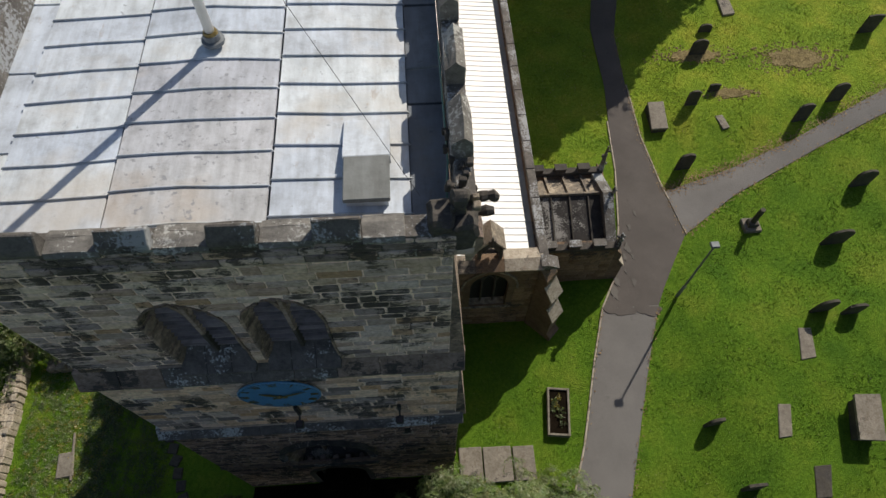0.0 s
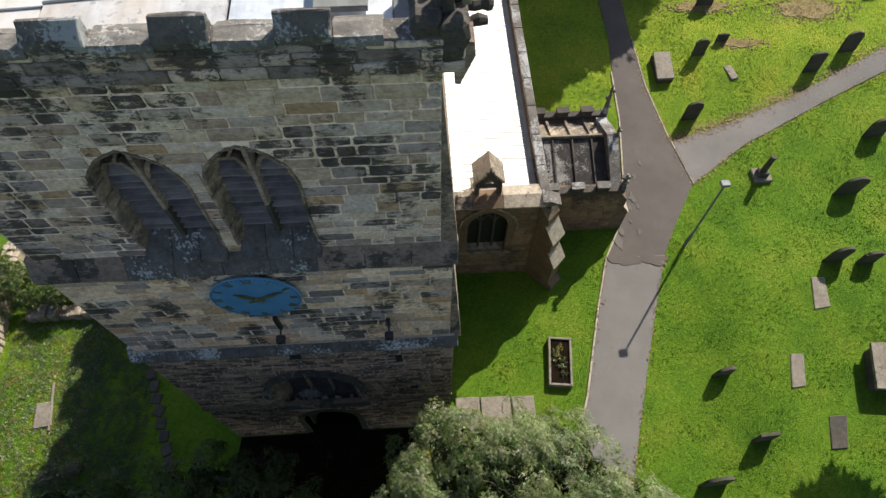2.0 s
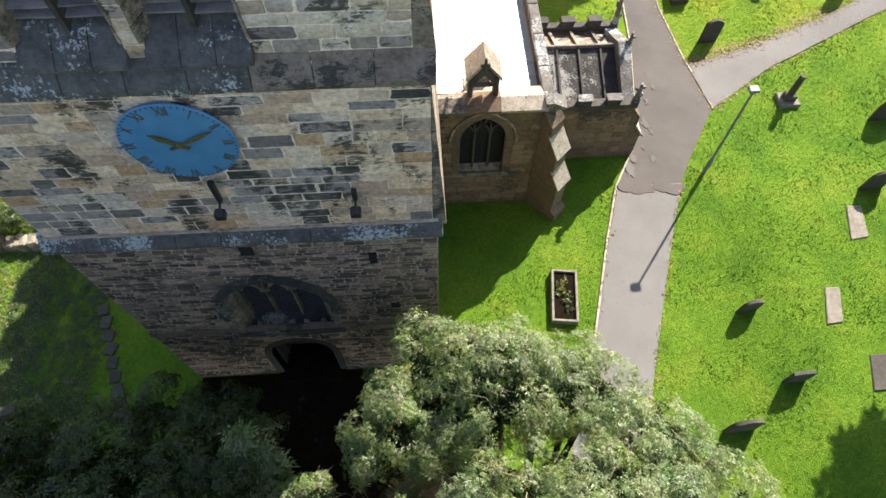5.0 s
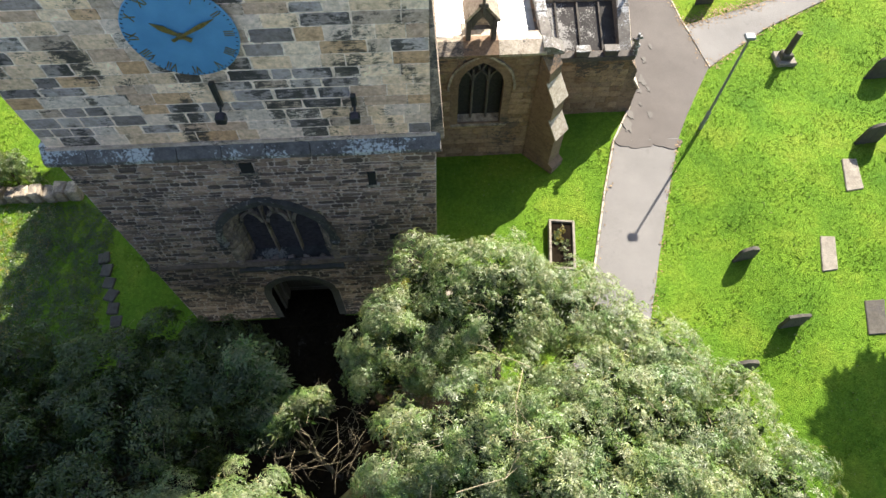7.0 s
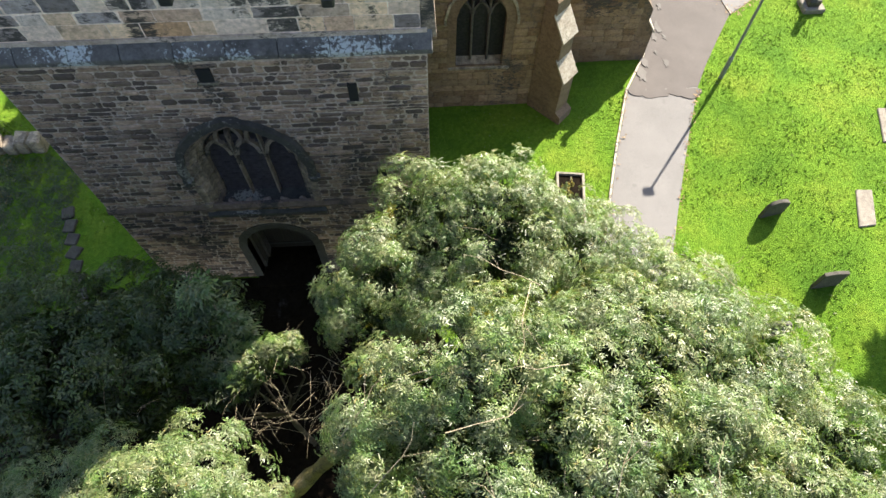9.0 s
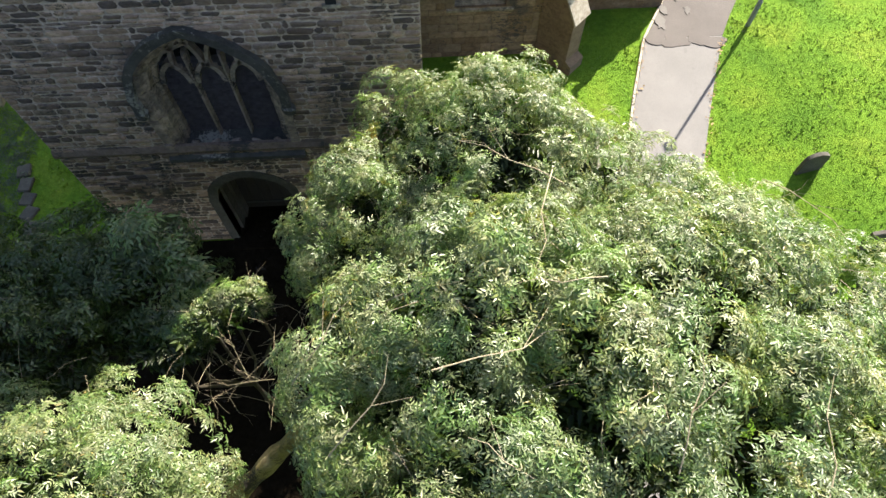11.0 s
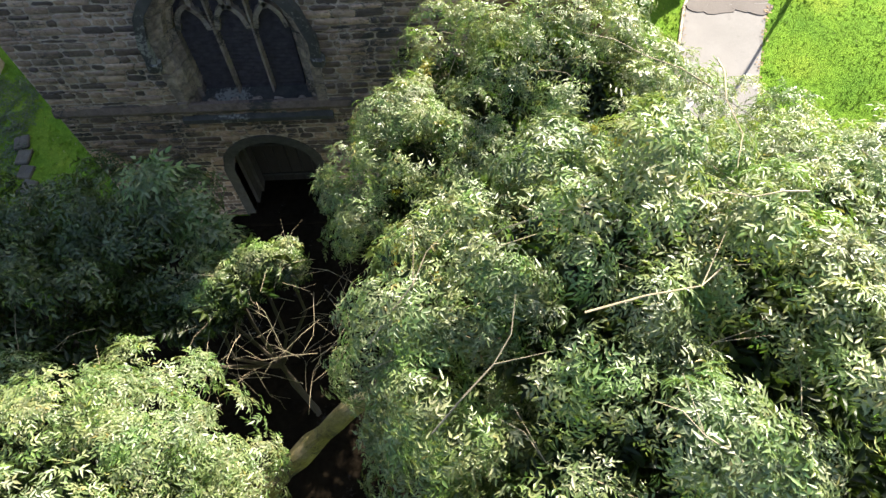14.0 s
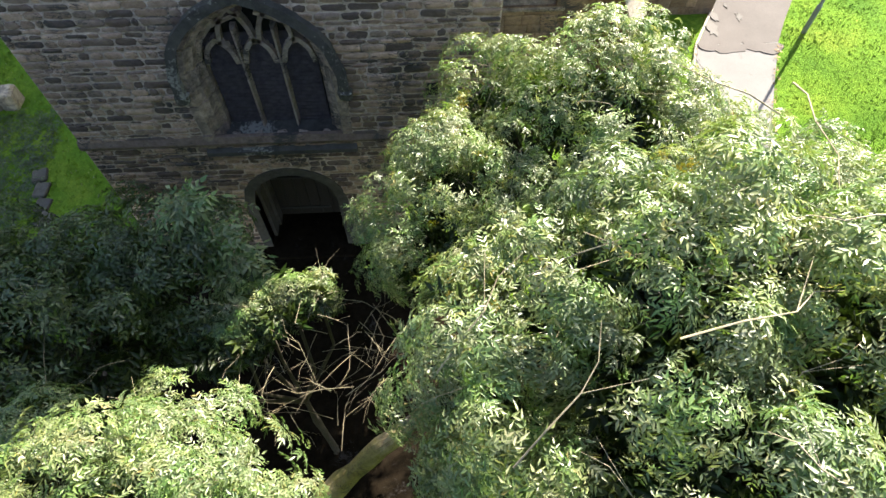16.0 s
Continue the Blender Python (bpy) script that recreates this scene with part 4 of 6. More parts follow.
# small holes and fixtures of the west wall
for x, z, w, h in ((-3.55, 7.55, 0.24, 0.3), (-1.15, 6.95, 0.16, 0.42), (-0.85, 4.6, 0.2, 0.25)):
    slot = thing("putlog_slot", (x, 0, z), "small dark slot with a stone frame in the tower wall", "slot", "wall slots")
    # black block on the wall face, painted as the hole's shade
    part("recess", box(x - w / 2, x + w / 2, -0.045, 0.02, z, z + h), m_void_shade, slot)
    part("frame", box(x - w / 2 - 0.06, x + w / 2 + 0.06, -0.06, 0.0, z - 0.07, z, 0.01), m_dressed, slot)
for x, z, tall in ((-3.48, 9.42, 0.66), (-1.24, 9.3, 0.36)):
    fl = thing("floodlight", (x, -0.1, z), "small black floodlight on a bracket below the clock", "floodlight", "floodlights")
    part("bracket", box(x - 0.05, x + 0.04, -0.09, 0.0, z + 0.1, z + tall, 0.012), m_black, fl)
    part("arm", tube([(x, -0.05, z + 0.15), (x, -0.2, z + 0.1), (x + 0.02, -0.26, z + 0.06)], [0.022] * 3, 6), m_black, fl)
    body = part("lamp_body", box(x - 0.09, x + 0.09, -0.36, -0.2, z - 0.04, z + 0.12, 0.02), m_black, fl)
    part("lens", box(x - 0.06, x + 0.06, -0.352, -0.21, z + 0.12, z + 0.126), m_glass, body, "dark glass lens")

# clock
CX, CZ, CR = -3.58, 11.12, 0.83
clock = thing("tower_clock", (CX, -0.06, CZ), "round blue tower clock with gilded roman numerals", "clock")
bm = bmesh.new()
bmesh.ops.create_cone(bm, cap_ends=True, segments=64, radius1=CR, radius2=CR, depth=0.05)
bmesh.ops.bevel(bm, geom=[e for e in bm.edges if len(e.link_faces) == 2 and e.calc_face_angle() > 1], offset=0.012, segments=1, affect="EDGES")
bmesh.ops.transform(bm, verts=bm.verts, matrix=pose(CX, -0.065, CZ, 90))
dial = part("dial", bm, m_blue, clock)
for k, word in enumerate(("XII", "I", "II", "III", "IIII", "V", "VI", "VII", "VIII", "IX", "X", "XI")):
    cu = bpy.data.curves.new("numeral", "FONT")
    cu.body, cu.size, cu.extrude, cu.align_x, cu.align_y = word, 0.19, 0.004, "CENTER", "CENTER"
    tmp = new("tmp", cu)
    me = bpy.data.meshes.new_from_object(tmp)
    bpy.data.objects.remove(tmp)
    a = radians(30 * k)
    me.transform(Matrix.Translation((CX + 0.69 * math.sin(a), -0.095, CZ + 0.69 * math.cos(a))) @ Matrix.Rotation(a, 4, "Y") @ Matrix.Rotation(radians(90), 4, "X") @ Matrix.Diagonal((0.8, 1.15, 1, 1)))
    me.materials.clear()
    part("numeral", me, m_gold, dial)
for name, ang, length, wid in (("hour_pointer", 305.0, 0.44, 0.042), ("minute_pointer", 62.0, 0.66, 0.028)):
    bm = slab_of([(-wid, -0.16), (wid, -0.16), (wid * 0.6, 0.0), (wid * 1.3, length * 0.6), (0, length), (-wid * 1.3, length * 0.6), (-wid * 0.6, 0.0)], -0.125 if wid > 0.04 else -0.14, -0.115 if wid > 0.04 else -0.13, "y")
    bmesh.ops.transform(bm, verts=bm.verts, matrix=Matrix.Translation((CX, 0, CZ)) @ Matrix.Rotation(radians(ang), 4, "Y"))
    part(name, bm, m_gold, clock)
for k in range(60):
    a = radians(6 * k)
    bm = box(-0.007, 0.007, -0.094, -0.09, 0.775, 0.812)
    bmesh.ops.transform(bm, verts=bm.verts, matrix=Matrix.Translation((CX, 0, CZ)) @ Matrix.Rotation(a, 4, "Y"))
    part("minute_mark", bm, m_black, dial)
part("boss", tube([(CX, -0.1, CZ), (CX, -0.15, CZ)], [0.05, 0.04], 14), m_gold, clock)

# ---- nave and south aisle ----
nave = thing("church_nave", (-3.5, 20, 0), "church nave behind the tower with a battlemented parapet", "church")
part("wall", box(-7.0, -6.4, 7.0, 34.0, -0.8, 7.6), m_mortar, nave)
part("wall", box(-0.1, 0.4, 7.0, 34.0, -0.8, 7.6), m_mortar, nave)
part("wall", box(-7.0, 0.4, 34.0, 34.6, -0.8, 7.6), m_mortar, nave)
part("roof", slab_of([(-6.6, 7.2), (0.2, 7.2), (-3.3, 7.9)], 7.02, 34.2, "y"), m_gutter, nave)
for k in range(14):
    part("merlon", box(-7.05, -6.5, 7.6 + 1.9 * k, 8.6 + 1.9 * k, 7.6, 8.2, 0.02), m_parapet, nave)

aisle = thing("south_aisle", (2.2, 20, 0), "low south aisle of buff sandstone with a brilliant white roof", "church")
AY = 5.75
awin = (1.02, 2.64, 1.75, 3.55, 4.55)
part("wall", pierced([(0.1, -0.5), (3.85, -0.5), (3.85, 4.7), (0.1, 4.75)], [opening(*awin)], AY, AY + 0.6), m_aisle_mass, aisle)
part("wall", box(3.45, 3.85, AY + 0.6, 34.0, -0.5, 4.6), m_aisle_mass, aisle)
sa = arch_span(*awin, grow=0.12)
v, f = block_field(courses(0.1, 3.85, -0.3, 4.7, (0.2, 0.3), (0.3, 0.7), sa, 21), AY, 0.014, (0.008, 0.02), 22, 0.003)
part("stonework", raw_mesh("stonework", v, f, m_aisle), None, aisle, kind="stuff")
# white lean-to roof with standing seams
def aisle_z(x):
    return 4.98 - 0.1 * (x - 0.4)


for k in range(82):
    y0 = AY + 0.5 + 0.28 * k
    bm = bmesh.new()
    q = [bm.verts.new(c) for c in ((0.4, y0, aisle_z(0.4)), (3.2, y0, aisle_z(3.2)), (3.2, y0 + 0.28, aisle_z(3.2)), (0.4, y0 + 0.28, aisle_z(0.4)))]
    bm.faces.new(q)
    out = bmesh.ops.extrude_face_region(bm, geom=bm.faces[:])
    bmesh.ops.translate(bm, verts=[q for q in out["geom"] if isinstance(q, bmesh.types.BMVert)], vec=(0, 0, -0.06))
    part("roof_sheet", bm, m_white, aisle)
    part("roof_roll", tube([(0.4, y0, aisle_z(0.4) + 0.012), (3.22, y0, aisle_z(3.22) + 0.012)], [0.016, 0.016], 6), m_white, aisle)
part("gutter", box(3.2, 3.52, AY + 0.5, 34.0, 4.5, 4.58), m_gutter, aisle)
for k in range(22):
    y0 = AY + 0.1 + 1.3 * k
    part("parapet_coping", rough_up(box(3.48, 3.8, y0, y0 + 1.285, 4.88, 4.98, 0.02), 0.008), m_parapet, aisle)
part("parapet", box(3.53, 3.77, AY + 0.1, 34.0, 4.6, 4.88), m_parapet, aisle)
part("kneeler", rough_up(slab_of([(3.5, 5.02), (3.75, 5.02), (4.12, 4.82), (4.12, 4.74), (3.5, 4.74)], AY - 0.1, AY + 0.35, "y"), 0.01), m_parapet, aisle)
# west gable coping and the little bell arch
for a, b_, mat in ((0.12, 1.24, m_dressed), (1.25, 2.25, m_aisle_mass), (2.26, 3.6, m_pale)):
    part("coping", rough_up(slab_of([(AY - 0.12, 4.74), (AY - 0.14, 4.84), (AY + 0.25, 5.02), (AY + 0.7, 4.9), (AY + 0.7, 4.74)], a, b_, "x"), 0.015, 3.0), mat, aisle)
bell = thing("bell_arch", (1.68, 6.2, 4.7), "small gabled stone bell arch on the aisle wall", "bellcote")
BY = AY + 0.28
for x in (1.32, 2.04):
    part("pier", box(x, x + 0.14, BY, BY + 0.28, 4.8, 5.72, 0.015), m_soot_shade, bell)
part("base_course", rough_up(box(1.24, 2.26, BY - 0.03, BY + 0.8, 4.78, 4.94, 0.02), 0.012), m_pale, bell)
part("arch_head", pierced([(1.46, 5.4), (2.04, 5.4), (2.04, 5.78), (1.75, 6.16), (1.46, 5.78)], [[(1.99, 5.41), (1.51, 5.41)] + arch(1.51, 1.99, 5.42, 5.82, 5, 0.5)], BY, BY + 0.16), m_soot_shade, bell)
# pale left and grey right stone paint a lit and a shaded slope
for s, mat in ((-1, m_pale), (1, m_dressed)):
    part("roof_slope", rough_up(slab_of([(1.75, 6.34), (1.75, 6.24), (1.75 + s * 0.47, 5.64), (1.75 + s * 0.5, 5.72)], BY - 0.04, BY + 0.76, "y"), 0.01), mat, bell)
part("back_wall", box(1.46, 2.04, BY + 0.66, BY + 0.74, 4.94, 5.3), m_dressed, bell)
part("finial", rough_up(box(1.71, 1.79, BY - 0.1, BY, 6.0, 6.5, 0.02), 0.02, 7.0), m_soot_shade, bell)
part("finial_arm", rough_up(box(1.62, 1.88, BY - 0.09, BY - 0.01, 6.2, 6.3, 0.02), 0.02, 7.0), m_soot_shade, bell)
# aisle west window
aw = thing("aisle_window", (1.7, AY + 0.3, 1.4), "pointed three-light aisle window with net tracery and dark glass", "window")
x0, x1, z0, zs, z1 = awin
part("arch_ring", band([(x0, z0)] + arch(x0, x1, zs, z1) + [(x1, z0)], -0.12, 0.12, AY - 0.02, AY + 0.22), m_aisle_mass, aw)
part("hood_mould", band([(x0 - 0.16, zs - 0.2)] + arch(x0 - 0.16, x1 + 0.16, zs, z1 + 0.16) + [(x1 + 0.16, zs - 0.2)], 0.0, 0.07, AY - 0.08, AY + 0.02), m_dressed, aw)
for k in range(3):
    a = x0 + 0.09 + 0.48 * k
    part("glass", box(a + 0.03, a + 0.45, AY + 0.3, AY + 0.31, z0, zs + 0.9), m_dark_glass, aw)
    part("light_head", band(arch(a, a + 0.48, zs - 0.05, zs + 0.36, 6), -0.06, 0.0, AY + 0.2, AY + 0.34), m_soot_shade, aw)
    if k:
        part("mullion", box(a - 0.035, a + 0.035, AY + 0.18, AY + 0.34, z0, zs + 0.4, 0.015), m_soot_shade, aw)
        part("tracery", band(arch(a - 0.24, a + 0.24, zs + 0.3, zs + 0.72, 6), -0.05, 0.0, AY + 0.2, AY + 0.34), m_soot_shade, aw)
part("sill", slab_of([(AY - 0.05, z0 - 0.12), (AY - 0.05, z0 - 0.06), (AY + 0.3, z0 + 0.12), (AY + 0.3, z0 - 0.12)], x0 - 0.1, x1 + 0.1, "x"), m_dressed, aw)
# black sheet painted as the aisle's unlit inside
part("dark_room", box(x0, x1, AY + 0.5, AY + 0.54, z0 - 0.2, z1 + 0.2), m_void_shade, aw)

# diagonal buttress on the corner, with two weathered offsets
butt = thing("corner_buttress", (4.2, 5.5, 0), "stepped diagonal stone buttress with sloping weathered caps", "buttress")
m = pose(3.7, 5.9, 0, 0, 0, -45)
bm = slab_of([(0, -0.5), (1.25, -0.5), (1.25, 0.3), (1.05, 0.42), (1.05, 1.75), (0.75, 2.3), (0.75, 3.1), (0.4, 3.7), (0.4, 4.2), (0.0, 4.7)], -0.3, 0.3, "y")
bmesh.ops.transform(bm, verts=bm.verts, matrix=m)
part("shaft", bm, m_aisle_mass, butt)
for (xa, za), (xb, zb) in (((1.1, 1.7), (0.7, 2.38)), ((0.8, 3.05), (0.36, 3.78))):
    bm = slab_of([(xa, za), (xb, zb), (xb, zb + 0.07), (xa + 0.03, za + 0.06)], -0.34, 0.34, "y")
    bmesh.ops.transform(bm, verts=bm.verts, matrix=m)
    part("weathering_cap", bm, m_pale, butt, "pale weathered cap stone")

# ---- south porch ----
porch = thing("south_porch", (5.8, 8.8, 0), "dark battlemented stone porch with a ribbed slab roof", "porch")
PX0, PX1, PY0, PY1 = 3.85, 7.05, 7.45, 11.3
part("wall", box(PX0, PX1, PY0, PY0 + 0.45, -0.4, 2.6), m_aisle_mass, porch)
part("wall", box(PX0, PX1, PY1 - 0.45, PY1, -0.4, 2.6), m_aisle_mass, porch)
part("wall", box(PX1 - 0.45, PX1, PY0 + 0.45, 7.9, -0.4, 2.6), m_aisle_mass, porch)
part("wall", box(PX1 - 0.45, PX1, 9.9, PY1 - 0.45, -0.4, 2.6), m_aisle_mass, porch)
part("gable", slab_of([(PY0 + 0.1, 2.6), (PY1 - 0.1, 2.6), (9.5, 3.5)], PX1 - 0.4, PX1, "x"), m_parapet, porch)
v, f = block_field(courses(PX0 + 0.1, PX1, -0.2, 2.6, (0.22, 0.3), (0.35, 0.7), no_gap, 31), PY0, 0.014, (0.008, 0.02), 32, 0.003)
part("stonework", raw_mesh("stonework", v, f, m_aisle), None, porch, kind="stuff")
ridge_y = 9.75
for k in range(4):
    a, b_ = PX0 + 0.1 + 0.74 * k, PX0 + 0.1 + 0.74 * (k + 1)
    # dark front and lighter rear stone paint the shaded and lit slopes
    part("roof_slab", slab_of([(PY0 + 0.3, 2.35), (ridge_y, 3.0), (ridge_y, 3.08), (PY0 + 0.3, 2.43)], a, b_ - 0.01, "x"), m_roofslab_shade, porch)
    part("roof_slab", slab_of([(PY1 - 0.3, 2.45), (ridge_y, 3.0), (ridge_y, 3.08), (PY1 - 0.3, 2.53)], a, b_ - 0.01, "x"), m_dressed, porch)
    part("roof_rib", slab_of([(PY0 + 0.3, 2.43), (ridge_y, 3.08), (ridge_y, 3.15), (PY0 + 0.3, 2.5)], b_ - 0.03, b_ + 0.03, "x"), m_soot_shade, porch)
    part("roof_rib", slab_of([(PY1 - 0.3, 2.53), (ridge_y, 3.08), (ridge_y, 3.2), (PY1 - 0.3, 2.65)], b_ - 0.05, b_ + 0.05, "x"), m_dressed, porch)
part("ridge_stone", box(PX0 + 0.1, PX1 - 0.2, ridge_y - 0.05, ridge_y + 0.05, 3.06, 3.2, 0.02), m_dressed, porch)
for y0, top in ((PY0 - 0.05, m_parapet), (PY1 - 0.3, m_soot_shade)):
    part("parapet", rough_up(box(PX0 + 0.05, PX1 + 0.05, y0, y0 + 0.3, 2.6, 2.8, 0.015), 0.01), m_soot_shade, porch)
    for k in range(3):
        x = PX0 + 0.3 + 0.95 * k
        part("merlon", rough_up(box(x, x + 0.45, y0 + 0.02, y0 + 0.28, 2.8, 3.02, 0.02), 0.012), m_soot_shade, porch)
        part("merlon_cap", rough_up(box(x - 0.03, x + 0.48, y0 - 0.02, y0 + 0.3, 3.02, 3.07, 0.015), 0.008), top, porch)
for y, h in ((PY0 + 0.15, 3.55), (PY1 - 0.1, 4.2), (9.5, 3.9)):
    bm = tube([(PX1, y, 2.6), (PX1, y, 2.85), (PX1, y, 3.0), (PX1, y, h)], [0.15, 0.14, 0.1, 0.04], 6)
    for j in range(6):
        a, z = j * 1.05, 3.0 + (h - 3.0) * (j + 0.5) / 6.5
        box(-0.05, 0.05, -0.05, 0.05, -0.05, 0.06, 0.02, bm, pose(PX1 + 0.1 * math.cos(a), y + 0.1 * math.sin(a), z))
    part("pinnacle", rough_up(bm, 0.03, 6.0), m_parapet, porch)
for y in (PY0 + 0.05, PY1 - 0.1):
    part("buttress", slab_of([(PX1 - 0.05, -0.4), (PX1 + 0.55, -0.4), (PX1 + 0.55, 1.2), (PX1 + 0.3, 1.6), (PX1 + 0.3, 2.1), (PX1 - 0.05, 2.6)], y - 0.05, y + 0.4, "y"), m_aisle_mass, porch)
    part("weathering_cap", slab_of([(PX1 + 0.58, 1.17), (PX1 + 0.28, 1.65), (PX1 + 0.28, 1.71), (PX1 + 0.61, 1.21)], y - 0.08, y + 0.43, "y"), m_pale, porch)

# ---- churchyard ----


def headstone(x, y, h, w, turn=0.0, lean=0.0, style=0, thick=0.11):
    g = thing("headstone", (x, y, ground_z(x, y)), "dark weathered upright gravestone standing in the grass", "gravestone", "gravestones")
    if style == 0:
        head = arch(-w / 2, w / 2, h - w * 0.32, h, 8, 0.1)
    elif style == 1:
        head = [(-w / 2, h - 0.12), (-w / 2 + 0.06, h - 0.12), (-w / 2 + 0.08, h - 0.08)] + arch(-w / 2 + 0.09, w / 2 - 0.09, h - 0.08, h, 6, 0.0) + [(w / 2 - 0.06, h - 0.12), (w / 2, h - 0.12)]
    else:
        head = [(-w / 2, h - 0.05), (0, h), (w / 2, h - 0.05)]
    bm = slab_of([(w / 2, -0.3), (-w / 2, -0.3)] + head, -thick / 2, thick / 2, "y")
    bmesh.ops.bevel(bm, geom=[e for e in bm.edges if abs(e.verts[0].co.y - e.verts[1].co.y) < 1e-5], offset=0.012, segments=1, affect="EDGES")
    part("slab", rough_up(bm, 0.008, 5.0), m_grave, g, local=True)
    g.rotation_euler = (radians(lean), 0, radians(turn))
    return g


for x, y, h, w, turn, st in ((11.85, 12.94, 1.15, 0.74, 4, 0), (13.1, 16.58, 0.95, 0.62, 3, 1), (14.46, 17.4, 0.5, 0.55, 0, 2), (14.27, 19.94, 1.0, 0.85, 2, 0), (15.15, 21.61, 0.5, 0.7, 0, 0),
                             (18.22, 15.37, 1.1, 0.8, 8, 1), (20.29, 16.45, 1.15, 0.85, 6, 0), (23.75, 21.09, 1.2, 0.9, 4, 2), (19.79, 11.55, 1.15, 0.95, 4, 0), (17.43, 8.59, 1.2, 1.08, 3, 0),
                             (15.53, 5.35, 1.05, 0.85, 5, 0), (16.72, 5.17, 0.85, 0.75, 3, 1), (9.98, 1.12, 0.74, 0.66, 8, 0), (10.68, -1.22, 0.74, 0.66, 3, 2), (8.75, -2.5, 0.95, 0.95, 4, 0),
                             (25.5, 13.5, 1.0, 0.8, 3, 0), (22.6, 25.2, 1.1, 0.8, 3, 0), (17.8, 26.0, 1.0, 0.8, 3, 1)):
    headstone(x, y, h, w, turn, random.uniform(-3, 3), st)


def ledger(corners, top, thick, mat, label, name="ledger_stone"):
    cx, cy = sum(c[0] for c in corners) / 4, sum(c[1] for c in corners) / 4
    g = thing(name, (cx, cy, ground_z(cx, cy)), label, "grave slab", "grave slabs")
    bm = slab_of(corners, top - thick, top, "z")
    bmesh.ops.bevel(bm, geom=bm.edges[:], offset=0.02, segments=1, affect="EDGES")
    part("slab", rough_up(bm, 0.012, 3.0), mat, g)
    return g


g = ledger([(10.78, 15.04), (11.61, 15.07), (11.77, 16.78), (10.97, 16.75)], 0.42, 0.12, m_ledger, "raised flat grave slab of pale stone on a low plinth")
part("plinth", box(10.9, 11.6, 15.15, 16.65, -0.1, 0.32), m_grave, g)
ledger([(14.15, 15.82), (14.54, 15.9), (14.7, 15.1), (14.34, 14.99)], 0.26, 0.2, m_ledger, "small fallen pale stone tablet in the grass")
ledger([(16.45, 22.7), (17.15, 22.8), (17.13, 24.1), (16.5, 24.12)], 0.42, 0.4, m_ledger, "pale flat grave slab in the grass")
ledger([(14.04, 3.3), (14.66, 3.38), (14.86, 4.6), (14.36, 4.63)], 0.45, 0.3, m_ledger, "flat sunken grave slab of brown-grey stone")
ledger([(12.2, 0.42), (12.7, 0.46), (13.02, 1.63), (12.55, 1.66)], 0.45, 0.3, m_ledger, "flat sunken grave slab of brown-grey stone")
ledger([(12.84, -1.69), (13.4, -1.69), (13.76, -0.6), (13.12, -0.62)], 0.45, 0.3, m_grave, "flat sunken grave slab mottled with moss")
chest = thing("chest_tomb", (15.4, 0.85, 0.4), "grey stone chest tomb with a thick flat lid", "tomb")
part("lid", rough_up(slab_of([(14.71, 0.09), (15.64, -0.01), (16.08, 1.64), (15.13, 1.7)], 0.95, 1.08), 0.01), m_ledger, chest)
part("chest", slab_of([(14.82, 0.2), (15.58, 0.12), (15.95, 1.54), (15.22, 1.58)], 0.2, 0.95), m_grave, chest)
cross = thing("broken_cross", (14.1, 9.65, 0), "broken stone cross shaft on a worn stepped base", "cross")
part("step", rough_up(box(13.75, 14.5, 9.3, 10.0, -0.1, 0.16, 0.03), 0.03), m_ledger, cross)
part("socket", rough_up(box(13.9, 14.32, 9.46, 9.86, 0.14, 0.4, 0.04), 0.03), m_grave, cross)
part("shaft", rough_up(tube([(14.1, 9.66, 0.38), (14.1, 9.66, 0.9), (14.1, 9.66, 1.36)], [0.13, 0.12, 0.11], 8), 0.015), m_grave, cross)

# long planter, and paving by the tower
pl = thing("flower_planter", (4.3, 1.9, 0), "long white-edged planter filled with soil and small plants", "planter")
m = pose(4.3, 1.93, 0, 0, 0, -7)
for dims in ((-0.42, -0.34, -0.9, 0.9), (0.34, 0.42, -0.9, 0.9), (-0.34, 0.34, -0.9, -0.82), (-0.34, 0.34, 0.82, 0.9)):
    part("side", box(*dims, -0.05, 0.26, 0.012, None, m), m_ledger, pl)
part("soil", rough_up(box(-0.34, 0.34, -0.82, 0.82, 0.0, 0.17, 0, None, m), 0.02), m_soil_shade, pl)
for a, b_ in ((0.45, 1.28), (1.33, 2.36), (2.42, 3.2)):
    st = thing("paving_slab", ((a + b_) / 2, 0.2, 0), "large worn stone paving slab beside the tower", "paving", "paving slabs")
    part("slab", rough_up(box(a, b_, -0.42, 0.86 - 0.03 * a, -0.05, 0.1, 0.02), 0.015), m_ledger, st)

# street lamp
lamp = thing("street_lamp", (10.0, 6.45, 0.1), "slim galvanised street lamp with a small flat head", "street lamp")
part("base_column", tube([(10.0, 6.45, 0.0), (10.0, 6.45, 0.95), (10.0, 6.45, 1.0)], [0.07, 0.07, 0.04], 12), m_metal, lamp)
part("column", tube([(10.0, 6.45, 1.0), (9.96, 6.48, 4.25)], [0.045, 0.035], 12), m_metal, lamp)
lamp_head = part("head", box(9.78, 10.1, 6.36, 6.62, 4.27, 4.38, 0.03), m_metal, lamp)
part("lens", box(9.82, 10.06, 6.4, 6.58, 4.25, 4.275), m_glass, lamp_head)

